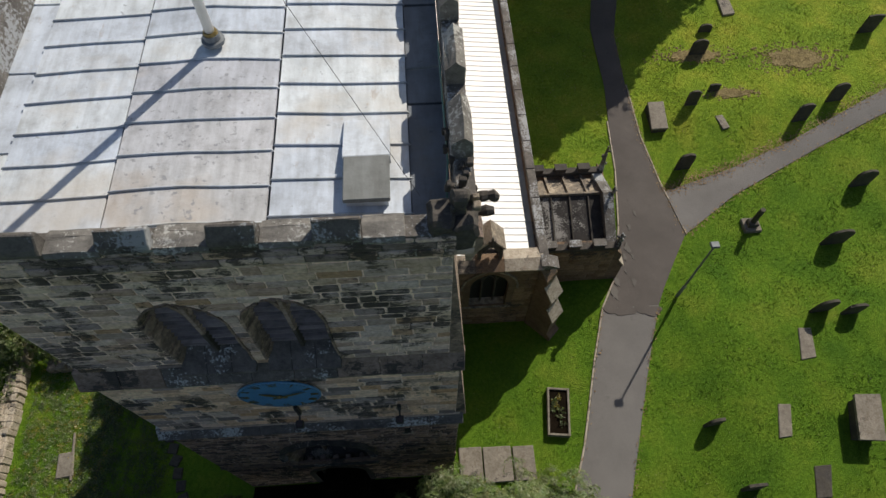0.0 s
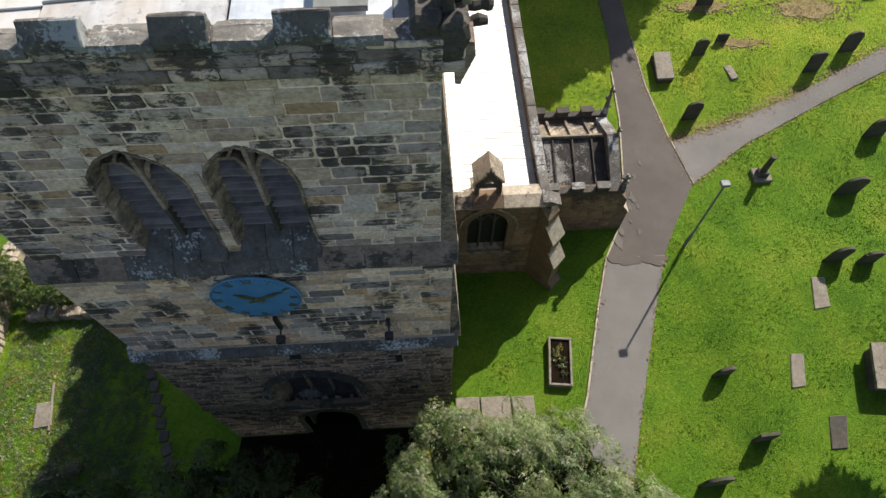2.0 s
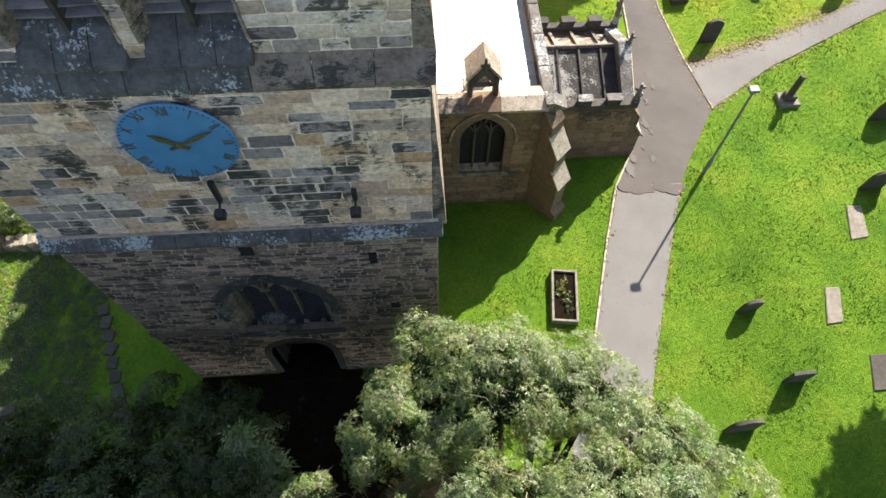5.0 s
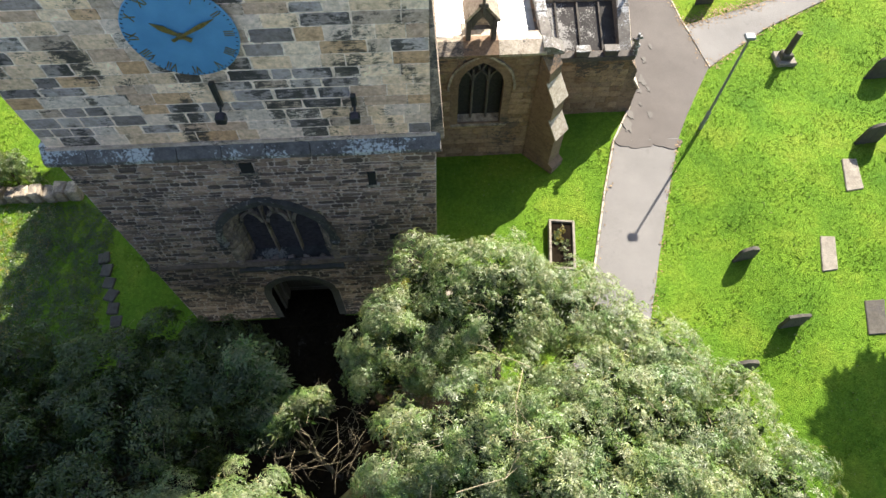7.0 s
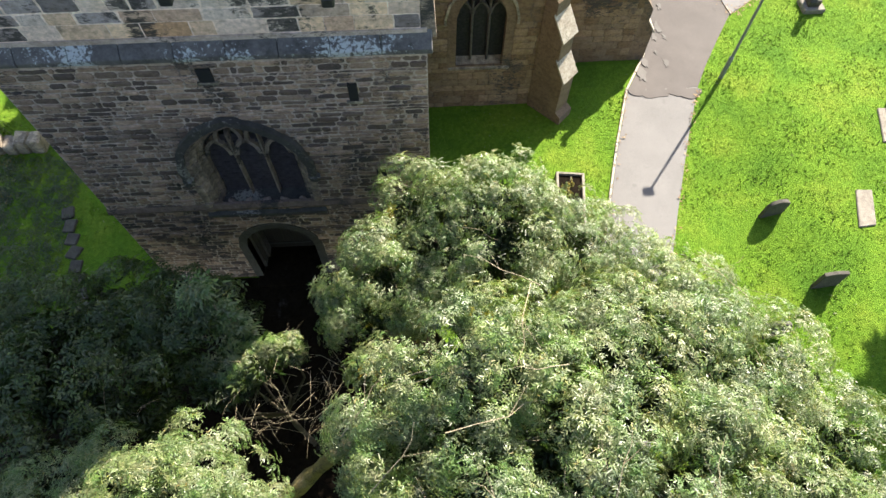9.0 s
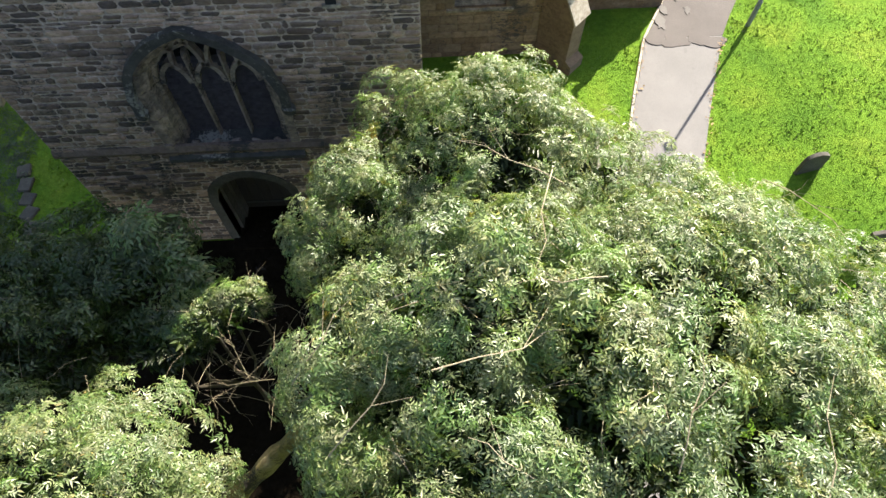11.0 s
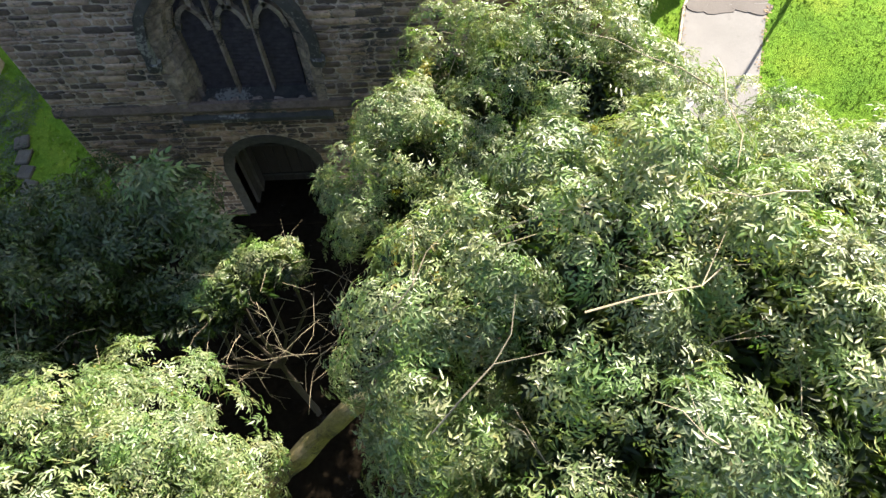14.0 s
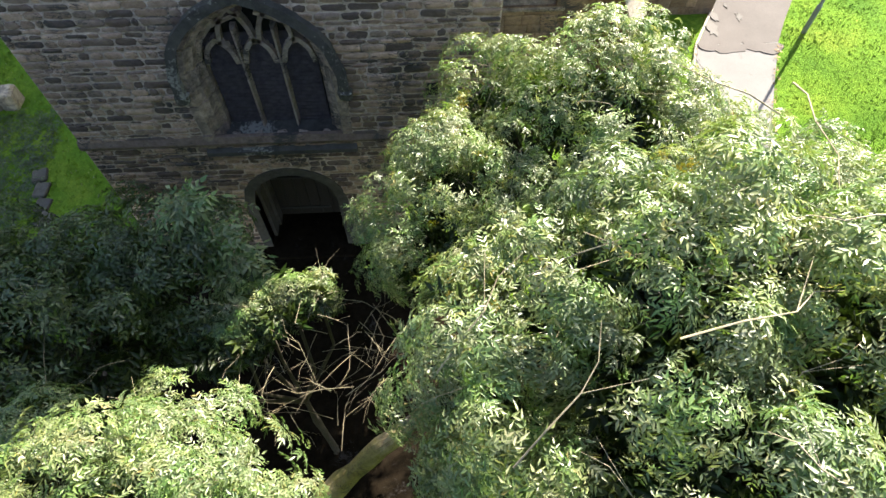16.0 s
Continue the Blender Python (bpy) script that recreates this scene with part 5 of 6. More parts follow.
# north side: old wall, edging stones, shrubs' stone
wl = thing("boundary_wall", (-16.3, 2.5, -0.3), "low pale rubble boundary wall", "wall")
wall_rng = random.Random(23)
for k in range(56):
    y = -6 + 0.255 * k
    for side in (-1, 0, 1):
        w, l, top = wall_rng.uniform(0.09, 0.13), wall_rng.uniform(0.11, 0.16), 0.14 + 0.14 * wall_rng.random()
        x = -16.27 - 0.04 * y + 0.2 * side + wall_rng.uniform(-0.03, 0.03)
        part("wall_stone", rough_up(box(x - w, x + w, y - l, y + l, -0.6, top, 0.04), 0.05, 5.0), m_pale, wl)
for k in range(9):
    t = k / 8
    x, y = -10.4 + 1.3 * t, 2.4 - 3.6 * t
    ed = thing("edging_stone", (x, y, -0.15), "flat pale edging stone sunk in the grass", "stone", "edging stones")
    part("stone", rough_up(box(-0.18, 0.18, -0.2, 0.2, -0.1, 0.06, 0.03, None, pose(x, y, ground_z(x, y), 0, 0, random.uniform(-25, 25))), 0.04), m_grave, ed)
ledger([(-14.22, 0.7), (-13.6, 0.78), (-13.75, 1.65), (-14.3, 1.6)], -0.2, 0.1, m_ledger, "small pale grave slab inside a stone edging")
ledger([(-13.7, 0.6), (-13.62, 0.6), (-13.85, 2.35), (-13.93, 2.35)], -0.2, 0.3, m_ledger, "narrow stone grave edging", "grave_edging")
ledger([(-13.5, -1.2), (-12.2, -0.8), (-12.3, -0.55), (-13.5, -0.8)], 0.1, 0.4, m_grave, "leaning dark grave slab")
ruin = thing("ruined_wall", (-13.3, 4.9, -0.3), "overgrown low rubble wall stump", "wall")
for k in range(9):
    x = -15.4 + 0.42 * k
    part("wall_stone", rough_up(box(x, x + 0.4, 4.75, 5.25, -0.5, 0.05 + 0.2 * random.random(), 0.05), 0.07), m_dressed, ruin)
# fallen leaves along the paths' edges
lrng = random.Random(95)
lv, lf = [], []
for line, count, spread in (([(10.72, 11.75), (14.08, 12.85), (17.57, 14.35), (23.5, 17.3)], 1800, 0.2), ([(11.13, 9.35), (13.93, 11.3), (18.8, 13.8), (22.9, 15.7)], 350, 0.1), (far_right[2:7], 350, 0.09), (near_left[2:], 70, 0.07), (near_right[2:], 140, 0.06)):
    for _ in range(count):
        k = lrng.randrange(len(line) - 1)
        t = lrng.random()
        x = line[k][0] + (line[k + 1][0] - line[k][0]) * t + lrng.gauss(0, spread)
        y = line[k][1] + (line[k + 1][1] - line[k][1]) * t + lrng.gauss(0, spread)
        z, a, r = ground_z(x, y) + 0.07, lrng.uniform(0, 6.28), lrng.uniform(0.02, 0.05)
        n = len(lv)
        for q, l in ((0, 1.0), (1.4, 0.6), (3.14, 1.0), (4.7, 0.6)):
            lv.append((x + r * l * math.cos(a + q), y + r * l * math.sin(a + q), z + lrng.uniform(-0.01, 0.015)))
        lf.append((n, n + 1, n + 2, n + 3))
fallen = new("fallen_leaves", raw_mesh("fallen_leaves", lv, lf, m_fallen))
tagged(fallen, "brown fallen leaves and debris along the path edges", "leaves", kind="stuff")
# pale worn patches in the dark tarmac
for px, py, r in ((8.4, 8.85, 0.16), (8.2, 8.35, 0.1), (8.36, 7.2, 0.12), (7.42, 6.75, 0.22), (7.62, 7.25, 0.15), (8.7, 9.9, 0.1), (8.55, 8.4, 0.07), (8.1, 7.7, 0.06), (9.1, 10.6, 0.09)):
    ring = []
    for k in range(30):
        a = 2 * math.pi * k / 30
        q = r * (1 + 0.9 * noise.noise((1.7 * math.cos(a) + px * 3, 1.7 * math.sin(a) + py * 3, 0)) + 0.3 * noise.noise((6 * math.cos(a), 6 * math.sin(a), px)))
        ring.append((px + q * 0.7 * math.cos(a), py + q * 1.5 * math.sin(a)))
    tagged(part("tarmac_patch", slab_of(ring, 0.02, 0.064), m_path_patch), "pale worn patch in the tarmac", "path", kind="structure")
# ragged seam where the dark tarmac overlaps the pale
for px, py, r in ((7.15, 6.05, 0.26), (7.75, 5.98, 0.34), (8.4, 6.0, 0.3), (8.85, 5.85, 0.28)):
    ring = []
    for k in range(16):
        a = 2 * math.pi * k / 16
        q = r * (1 + 0.5 * noise.noise((math.cos(a) + px * 3, math.sin(a) + py * 3, 0)))
        ring.append((px + q * 1.3 * math.cos(a), py + q * 0.8 * math.sin(a)))
    tagged(part("tarmac_patch", slab_of(ring, 0.02, 0.062 + 0.004 * (px - 7)), m_path_dark), "dark ragged edge of newer tarmac", "path", kind="structure")
# worn earth round the old graves: crumbs of soil between the grass
erng = random.Random(97)
for (cx, cy, rx, ry) in ((19.4, 19.4, 2.3, 1.0), (14.2, 19.9, 2.2, 0.6), (15.4, 17.2, 1.5, 0.4)):
    ev, ef = [], []
    for _ in range(int(520 * rx * ry)):
        a, q = erng.uniform(0, 6.28), min(1.2, abs(erng.gauss(0, 0.55)))
        x, y, r, n = cx + rx * q * math.cos(a), cy + ry * q * math.sin(a), erng.uniform(0.02, 0.09), len(ev)
        ev.append((x, y, ground_z(x, y) + 0.05 + r * 0.3))
        for k in range(6):
            b_, w = 1.047 * k, r * erng.uniform(0.6, 1.3)
            ev.append((x + w * math.cos(b_), y + w * math.sin(b_), ground_z(x, y) + 0.0))
        ef += [(n, n + 1 + k, n + 1 + (k + 1) % 6) for k in range(6)]
    ring = []
    for k in range(48):
        a = 2 * math.pi * k / 48
        q = 0.6 * (1 + 0.35 * noise.noise((1.5 * math.cos(a) + cx, 1.5 * math.sin(a) + cy, 0)) + 0.3 * noise.noise((6 * math.cos(a) + cx, 6 * math.sin(a), 1)))
        ring.append((cx + rx * q * math.cos(a), cy + ry * q * math.sin(a)))
    bare = slab_of(ring, -0.05, 0.0)
    for v_ in bare.verts:
        v_.co.z += ground_z(v_.co.x, v_.co.y) + 0.03
    tagged(part("bare_earth", bare, m_earth), "patch of bare tan soil worn into the grass", "soil", kind="structure")
    soil = new("soil_crumbs", raw_mesh("soil_crumbs", ev, ef, m_earth))
    tagged(soil, "crumbs of bare brown soil in the worn grass", "soil", kind="stuff")

# ---- trees ----


def leaf_shape(pairs, length, leaflet, slim=0.17):
    """A feathered leaf along +y, its leaflets folded along the middle."""
    verts, faces = [], []
    spots = [(length * (0.25 + 0.65 * k / max(1, pairs - 1)), s) for k in range(pairs) for s in (-1, 1)] + [(length * 0.95, 0)]
    for y, s in spots:
        a = s * 0.95
        dx, dy = math.sin(a), math.cos(a)
        n, w = len(verts), leaflet * slim
        for along, across, up in ((0, 0, 0), (0.42, w, 0.02), (1.0, 0, -0.025), (0.42, -w, 0.02)):
            l = along * leaflet
            verts.append((dx * l + dy * across, y + dy * l - dx * across, up - 1.2 * y * y))
        faces += [(n, n + 1, n + 2), (n, n + 2, n + 3)]
    return np.array(verts), np.array(faces)


def leaves(points, normals, shape, size, seed, droop=0.5):
    """Copies of a leaf at the points, one array; each faces outward and hangs at random."""
    rng = np.random.default_rng(seed)
    v, f = shape
    n = len(points)
    z = normals + rng.normal(0, 0.8, (n, 3)) + np.array([0, 0, 0.4])
    z /= np.linalg.norm(z, axis=1)[:, None]
    y = rng.normal(0, 1, (n, 3)) + normals * 0.4 + np.array([0, 0, -droop])
    y -= (y * z).sum(1)[:, None] * z
    y /= np.linalg.norm(y, axis=1)[:, None]
    x = np.cross(y, z)
    s = rng.uniform(*size, n)[:, None, None]
    basis = np.stack([x, y, z], 1)
    verts = points[:, None, :] + s * np.einsum("vk,nkc->nvc", v, basis)
    faces = f[None] + (np.arange(n) * len(v))[:, None, None]
    return verts.reshape(-1, 3), faces.reshape(-1, 3)


def crown_points(lobes, clumps, per, seed, inner=0.55, hollow=-0.14):
    """Points in small clumps over the outside of the lobes (x, y, z, radius)."""
    rng = np.random.default_rng(seed)
    lobes = np.array(lobes, float)
    area = lobes[:, 3] ** 2
    pts, nrm = [], []
    for c in rng.choice(len(lobes), clumps, p=area / area.sum()):
        d = rng.normal(0, 1, 3)
        d[2] = abs(d[2]) * 1.1 - 0.35
        d /= np.linalg.norm(d)
        bumpy = 0.86 + 0.42 * noise.noise(Vector(d) * 2.1 + Vector((c * 3.7, 0, 0)))
        centre = lobes[c, :3] + d * lobes[c, 3] * bumpy * rng.uniform(0.86, 1.06) * np.array([1, 1, 0.95])
        gap = np.linalg.norm(lobes[:, :3] - centre, axis=1) - lobes[:, 3] * 0.58
        if gap.min() < 0 or noise.noise(Vector(centre) * 1.1) < hollow:
            continue
        r = rng.uniform(0.2, 0.42) * min(1.0, 0.4 + lobes[c, 3])
        q = rng.normal(0, 1, (per, 3))
        q /= np.linalg.norm(q, axis=1)[:, None]
        q[:, 2] = np.where(q[:, 2] < -0.3, -q[:, 2], q[:, 2])
        rad = r * rng.uniform(inner, 1.1, per)[:, None]
        pts.append(centre + q * rad * np.array([1, 1, 0.75]))
        nrm.append(q * 0.7 + d)
    pts, nrm = np.concatenate(pts), np.concatenate(nrm)
    return pts, nrm / np.linalg.norm(nrm, axis=1)[:, None]


def spray_shape(seed, count=6, pairs=3, length=0.165, leaflet=0.058, slim=0.155):
    """A shoot's end along +z: feathered leaves round one middle, arching out and down, all joined."""
    rng, verts, faces = random.Random(seed), [(0.0, 0.0, 0.0)], []
    for k in range(count):
        az = 6.283 * (k + rng.uniform(-0.3, 0.3)) / count
        rise, l, roll = rng.uniform(0.0, 0.95), length * rng.uniform(0.65, 1.1), rng.uniform(-0.35, 0.35)
        c, s = math.cos(az), math.sin(az)

        def at(r, across, up):
            return (c * r - s * across, s * r + c * across, up + rise * r + roll * across - 3.2 * r * r)

        last = 0
        for p in range(pairs + 1):
            r = l * (0.3 + 0.7 * p / pairs)
            root = len(verts)
            verts.append(at(r, 0.0, 0.0))
            if p == pairs:
                verts.append(at(r * 0.7, 0.003, 0.0))
                faces.append((last, root + 1, root))
            last = last or root
            for side in ((-1, 1) if p < pairs else (0,)):
                a = side * rng.uniform(0.7, 0.95)
                size = leaflet * rng.uniform(0.8, 1.15) * (0.85 if p == 0 else 1.0)
                dr, da, w, n = math.cos(a), math.sin(a), size * slim, len(verts)
                tilt = rng.uniform(-0.5, 0.22)
                for along, across, lift in ((0.36, w, rng.uniform(-0.2, 0.9) * w), (1.0, 0.0, 0.0), (0.36, -w, rng.uniform(-0.2, 0.9) * w)):
                    q = along * size
                    verts.append(at(r + dr * q - da * across, da * q + dr * across, tilt * q * along + lift))
                faces += [(root, n, n + 1), (root, n + 1, n + 2)]
    return np.array(verts), np.array(faces)


def spray_crown(lobes, subs, per, seed, hollow=-0.24, small=(0.2, 0.42), gap=0.78):
    """Shoot ends on little domes that cover the outside of the lobes; gaps stay between the domes."""
    rng = np.random.default_rng(seed)
    lobes = np.array(lobes, float)
    area = lobes[:, 3] ** 2 * np.where(lobes[:, 2] < lobes[:, 2].max() - 4.0, 0.4, 1.0)
    pts, nrm = [], []
    for c in rng.choice(len(lobes), subs, p=area / area.sum()):
        d = rng.normal(0, 1, 3)
        d[2] = abs(d[2]) * 1.1 - 0.3
        d /= np.linalg.norm(d)
        r = rng.uniform(*small) * min(1.15, 0.35 + 0.7 * lobes[c, 3])
        bumpy = rng.uniform(0.8, 1.02) + 0.3 * noise.noise(Vector(d) * 2.0 + Vector((c * 3.7, 0, 0)))
        centre = lobes[c, :3] + d * lobes[c, 3] * bumpy
        if (np.linalg.norm(lobes[:, :3] - centre, axis=1) - lobes[:, 3] * gap).min() < 0 or noise.noise(Vector(centre) * 1.15) < hollow:
            continue
        q = rng.normal(0, 1, (per, 3)) + d * 0.9 + np.array([0, 0, 0.5])
        q /= np.linalg.norm(q, axis=1)[:, None]
        pts.append(centre + q * r * rng.uniform(0.9, 1.04, per)[:, None] * np.array([1, 1, 0.8]))
        nrm.append(q + 0.45 * d + np.array([0, 0, 0.35]))
    pts, nrm = np.concatenate(pts), np.concatenate(nrm)
    return pts, nrm / np.linalg.norm(nrm, axis=1)[:, None]


def sprays(points, normals, size, seed, kinds=None):
    """Turned copies of the shoot ends at the points, as arrays."""
    rng, vs, fs, base = np.random.default_rng(seed), [], [], 0
    kinds = kinds or SPRAYS
    which = rng.integers(0, len(kinds), len(points))
    for k, (v, f) in enumerate(kinds):
        p, z = points[which == k], normals[which == k] + rng.normal(0, 0.22, ((which == k).sum(), 3))
        n = len(p)
        z /= np.linalg.norm(z, axis=1)[:, None]
        x = rng.normal(0, 1, (n, 3))
        x -= (x * z).sum(1)[:, None] * z
        x /= np.linalg.norm(x, axis=1)[:, None]
        s = rng.uniform(*size, n)[:, None, None]
        vs.append((p[:, None, :] + s * np.einsum("vk,nkc->nvc", v, np.stack([x, np.cross(z, x), z], 1))).reshape(-1, 3))
        fs.append((f[None] + (np.arange(n) * len(v))[:, None, None]).reshape(-1, 3) + base)
        base += n * len(v)
    return np.concatenate(vs), np.concatenate(fs)


SPRAYS = [spray_shape(500 + k, 6 + k % 3) for k in range(6)]
SEEDS = [spray_shape(520 + k, 7, 2, 0.07, 0.03, 0.3) for k in range(2)]
SHADED = [spray_shape(530 + k, 5, 2, 0.2, 0.085, 0.2) for k in range(4)]


def tree(at, label, lobes, clumps, per, mat, seed, fork=2.2, trunk_r=0.22, size=(0.65, 1.1), shape=None, lean=(0, 0), kinds=None, hollow=-0.6):
    t = thing("tree", at, label, "tree", "churchyard trees")
    rng = random.Random(seed)
    base = Vector(at)
    top = base + Vector((lean[0], lean[1], fork))
    part("trunk", rough_up(tube([base - Vector((0, 0, 0.2)), base + Vector((0.03, 0, 0.3)), base.lerp(top, 0.6), top], [trunk_r * 1.4, trunk_r * 1.1, trunk_r, trunk_r * 0.8], 12), 0.04, 3.0), m_bark, t)
    for lx, ly, lz, r in lobes:
        if r < 0.85 and len(lobes) > 12:
            continue
        end = Vector((lx, ly, lz + r * 0.4))
        mid = top.lerp(end, 0.5) + Vector((rng.uniform(-0.3, 0.3), rng.uniform(-0.3, 0.3), -0.2))
        part("limb", tube([top - Vector((0, 0, 0.3)), mid, end], [trunk_r * 0.55, trunk_r * 0.35, 0.03], 7), m_bark, t)
    if shape is None:
        p, n = spray_crown(lobes, clumps, per, seed, hollow)
        v, f = sprays(p, n, size, seed + 1, kinds)
    else:
        p, n = crown_points(lobes, clumps, per, seed)
        v, f = leaves(p, n, shape, size, seed + 1)
    if shape is None:
        # large inner leaves, coloured near black so the crown's gaps read as shade
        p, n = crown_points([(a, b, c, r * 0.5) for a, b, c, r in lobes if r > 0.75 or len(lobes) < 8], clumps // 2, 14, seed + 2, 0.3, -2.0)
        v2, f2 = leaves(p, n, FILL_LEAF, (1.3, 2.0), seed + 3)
        part("inner_leaves", raw_mesh("inner_leaves", v2, f2, m_leaf_crown_shade), None, t, "inner leaves painted darker as the crown's shade")
    part("crown", raw_mesh("crown", v, f, mat), None, t)
    return t


def twigs(t, spots, seed, mat, length=(0.4, 1.0), r=0.0028):
    """Bare twigs that stick out of a crown, each forked once."""
    rng = random.Random(seed)
    for x, y, z in spots:
        a, up, l = rng.uniform(0, 6.28), rng.uniform(-0.2, 0.8), rng.uniform(*length)
        d = Vector((math.cos(a), math.sin(a), up)).normalized()
        p0 = Vector((x, y, z)) - d * l * 0.4
        p1 = p0 + d * l * 0.55 + Vector((rng.uniform(-0.07, 0.07), rng.uniform(-0.07, 0.07), 0.03)) * l
        p2 = p0 + d * l + Vector((rng.uniform(-0.1, 0.1), rng.uniform(-0.1, 0.1), -0.06)) * l
        side = d.cross(Vector((0, 0, 1))).normalized() * rng.choice((-1, 1))
        bm = tube([p0, p0.lerp(p1, 0.5) + Vector((0, 0, 0.04 * l)), p1, p1.lerp(p2, 0.5) + side * 0.05 * l, p2], [r * 1.5, r * 1.3, r, r * 0.8, r * 0.4], 5)
        tube([p1, p1 + (d + side * 0.8) * l * 0.3], [r * 0.8, r * 0.4], 4, bm)
        part("twig", bm, mat, t)


FILL_LEAF = leaf_shape(3, 0.14, 0.075, 0.22)
LEAF = leaf_shape(3, 0.12, 0.062, 0.17)
# lobes past y -10 and the low ones by the tower: unseen, added to block light
big = [(0.0, -2.0, 5.9, 0.95), (1.0, -2.6, 6.35, 1.15), (2.2, -2.6, 5.4, 1.1), (-0.7, -3.0, 5.4, 1.0), (3.3, -2.7, 4.9, 1.05), (0.3, -3.2, 5.6, 1.15), (-0.95, -3.6, 5.4, 0.8),
       (-0.3, -2.3, 4.2, 1.2), (1.5, -2.0, 4.3, 1.25), (3.2, -2.1, 3.9, 1.2), (4.2, -3.9, 5.6, 1.05), (5.0, -5.3, 6.1, 1.05), (5.4, -6.6, 6.2, 1.2), (4.9, -4.2, 4.4, 1.1),
       (0.5, -5.8, 7.9, 1.15), (1.5, -6.2, 7.8, 1.2), (-0.3, -6.4, 7.5, 0.7), (-0.5, -5.7, 7.2, 0.8), (0.6, -5.1, 7.7, 0.9), (2.6, -5.4, 7.4, 1.2), (3.7, -5.6, 6.9, 1.15),
       (2.2, -4.7, 6.9, 0.95), (3.3, -4.3, 6.1, 1.05), (0.4, -7.4, 7.8, 1.1), (2.0, -7.5, 7.7, 1.25), (3.6, -7.2, 7.2, 1.25), (-0.4, -8.3, 7.4, 0.95), (1.2, -8.7, 7.6, 1.3),
       (3.0, -8.8, 7.4, 1.4), (5.0, -8.2, 6.8, 1.35), (0.4, -10.3, 7.6, 1.6), (3.2, -10.8, 7.8, 1.8), (0.9, -5.9, 5.0, 1.3), (2.7, -5.0, 4.7, 1.4), (4.2, -5.2, 4.3, 1.4), (1.4, -7.0, 5.6, 1.7), (-0.8, -2.0, 3.0, 1.0), (-0.2, -1.5, 3.4, 0.9), (-0.3, -1.0, 2.4, 0.8), (-0.9, -1.6, 1.9, 0.8), (0.2, -0.8, 3.4, 0.7), (-0.5, -5.9, 6.6, 0.55), (-0.5, -7.0, 6.6, 0.6), (-0.75, -6.3, 7.3, 0.4), (-0.5, -5.5, 7.5, 0.45), (-0.3, -6.3, 5.6, 0.6), (-0.3, -7.6, 5.8, 0.7),
       (-0.62, -5.9, 8.1, 0.42), (-0.3, -6.55, 8.3, 0.5), (-0.15, -5.6, 8.3, 0.45), (0.3, -6.2, 8.65, 0.45), (0.75, -5.5, 8.95, 0.5), (0.95, -4.75, 8.45, 0.5), (1.3, -6.0, 8.8, 0.45),
       (0.6, -6.95, 8.7, 0.45), (1.5, -6.8, 8.7, 0.5), (2.0, -6.0, 8.4, 0.6), (2.4, -7.0, 8.3, 0.7), (-0.3, -7.1, 7.9, 0.4), (3.9, -4.5, 6.9, 0.65), (1.0, -7.8, 8.2, 0.6), (2.0, -7.6, 8.5, 0.5), (1.7, -8.3, 8.3, 0.6), (3.0, -6.4, 7.9, 0.7),
       (-0.9, -2.8, 6.25, 0.45), (-0.7, -3.4, 6.4, 0.5), (0.9, -3.4, 6.9, 0.5)]
t = tree((1.6, -5.0, 0), "large bushy sunlit tree with feathery green leaves", big, 1720, 11, m_leaf, 41, 3.0, 0.26)
rng = random.Random(61)
part("limb", rough_up(tube([(-3.1 + 2.5 * k / 14, -6.6 + 1.4 * (k / 14) ** 0.8, 3.3 + 2.3 * (k / 14) ** 0.9 + 0.05 * math.sin(k)) for k in range(15)], [0.165 - 0.006 * k + 0.018 * math.sin(1.7 * k) for k in range(15)], 14), 0.05, 5.0), m_moss, t, "thick mossy limb")
twigs(t, [(lx + rng.uniform(-0.6, 0.6) * r, ly + rng.uniform(-0.6, 0.6) * r, lz + r * rng.uniform(0.75, 0.98)) for lx, ly, lz, r in big[:30] for _ in range(2)], 62, m_twig)
twigs(t, [(lx + rng.uniform(-0.5, 0.5) * r, ly + rng.uniform(-0.5, 0.5) * r, lz + r + 0.15) for lx, ly, lz, r in big[46:60]], 74, m_twig, (0.6, 1.2), 0.004)
yp, yn = spray_crown(big, 170, 5, 63, small=(0.12, 0.26))
v, f = sprays(yp, yn, (0.5, 0.95), 64, SEEDS)
part("yellow_leaves", raw_mesh("yellow_leaves", v, f, m_yellow), None, t, "patches of yellowed leaves")
# the two lobes past y -10 are unseen, added to block sky light
lb = [(-3.4, -6.1, 5.9, 0.75), (-4.5, -6.6, 5.9, 0.9), (-2.95, -6.9, 6.3, 0.8), (-3.5, -7.0, 6.6, 1.1), (-5.6, -6.9, 5.6, 1.1), (-2.75, -8.0, 6.3, 0.9), (-4.9, -8.0, 6.5, 1.2), (-6.7, -7.4, 5.2, 1.2), (-3.6, -8.8, 6.6, 1.2), (-5.2, -10.2, 7.0, 1.6), (-2.6, -10.4, 7.2, 1.5)]
t = tree((-4.3, -7.6, 0), "sunlit bushy green tree with feathery leaves", lb, 400, 12, m_leaf, 42, 3.0, 0.2)
twigs(t, [(lx + rng.uniform(-0.6, 0.6) * r, ly + rng.uniform(-0.6, 0.6) * r, lz + r * 0.9) for lx, ly, lz, r in lb for _ in range(2)], 65, m_twig)
yp, yn = spray_crown(lb, 30, 4, 66, small=(0.15, 0.3))
v, f = sprays(yp, yn, (0.5, 0.95), 67, SEEDS)
part("yellow_leaves", raw_mesh("yellow_leaves", v, f, m_yellow), None, t, "patches of yellowed leaves")
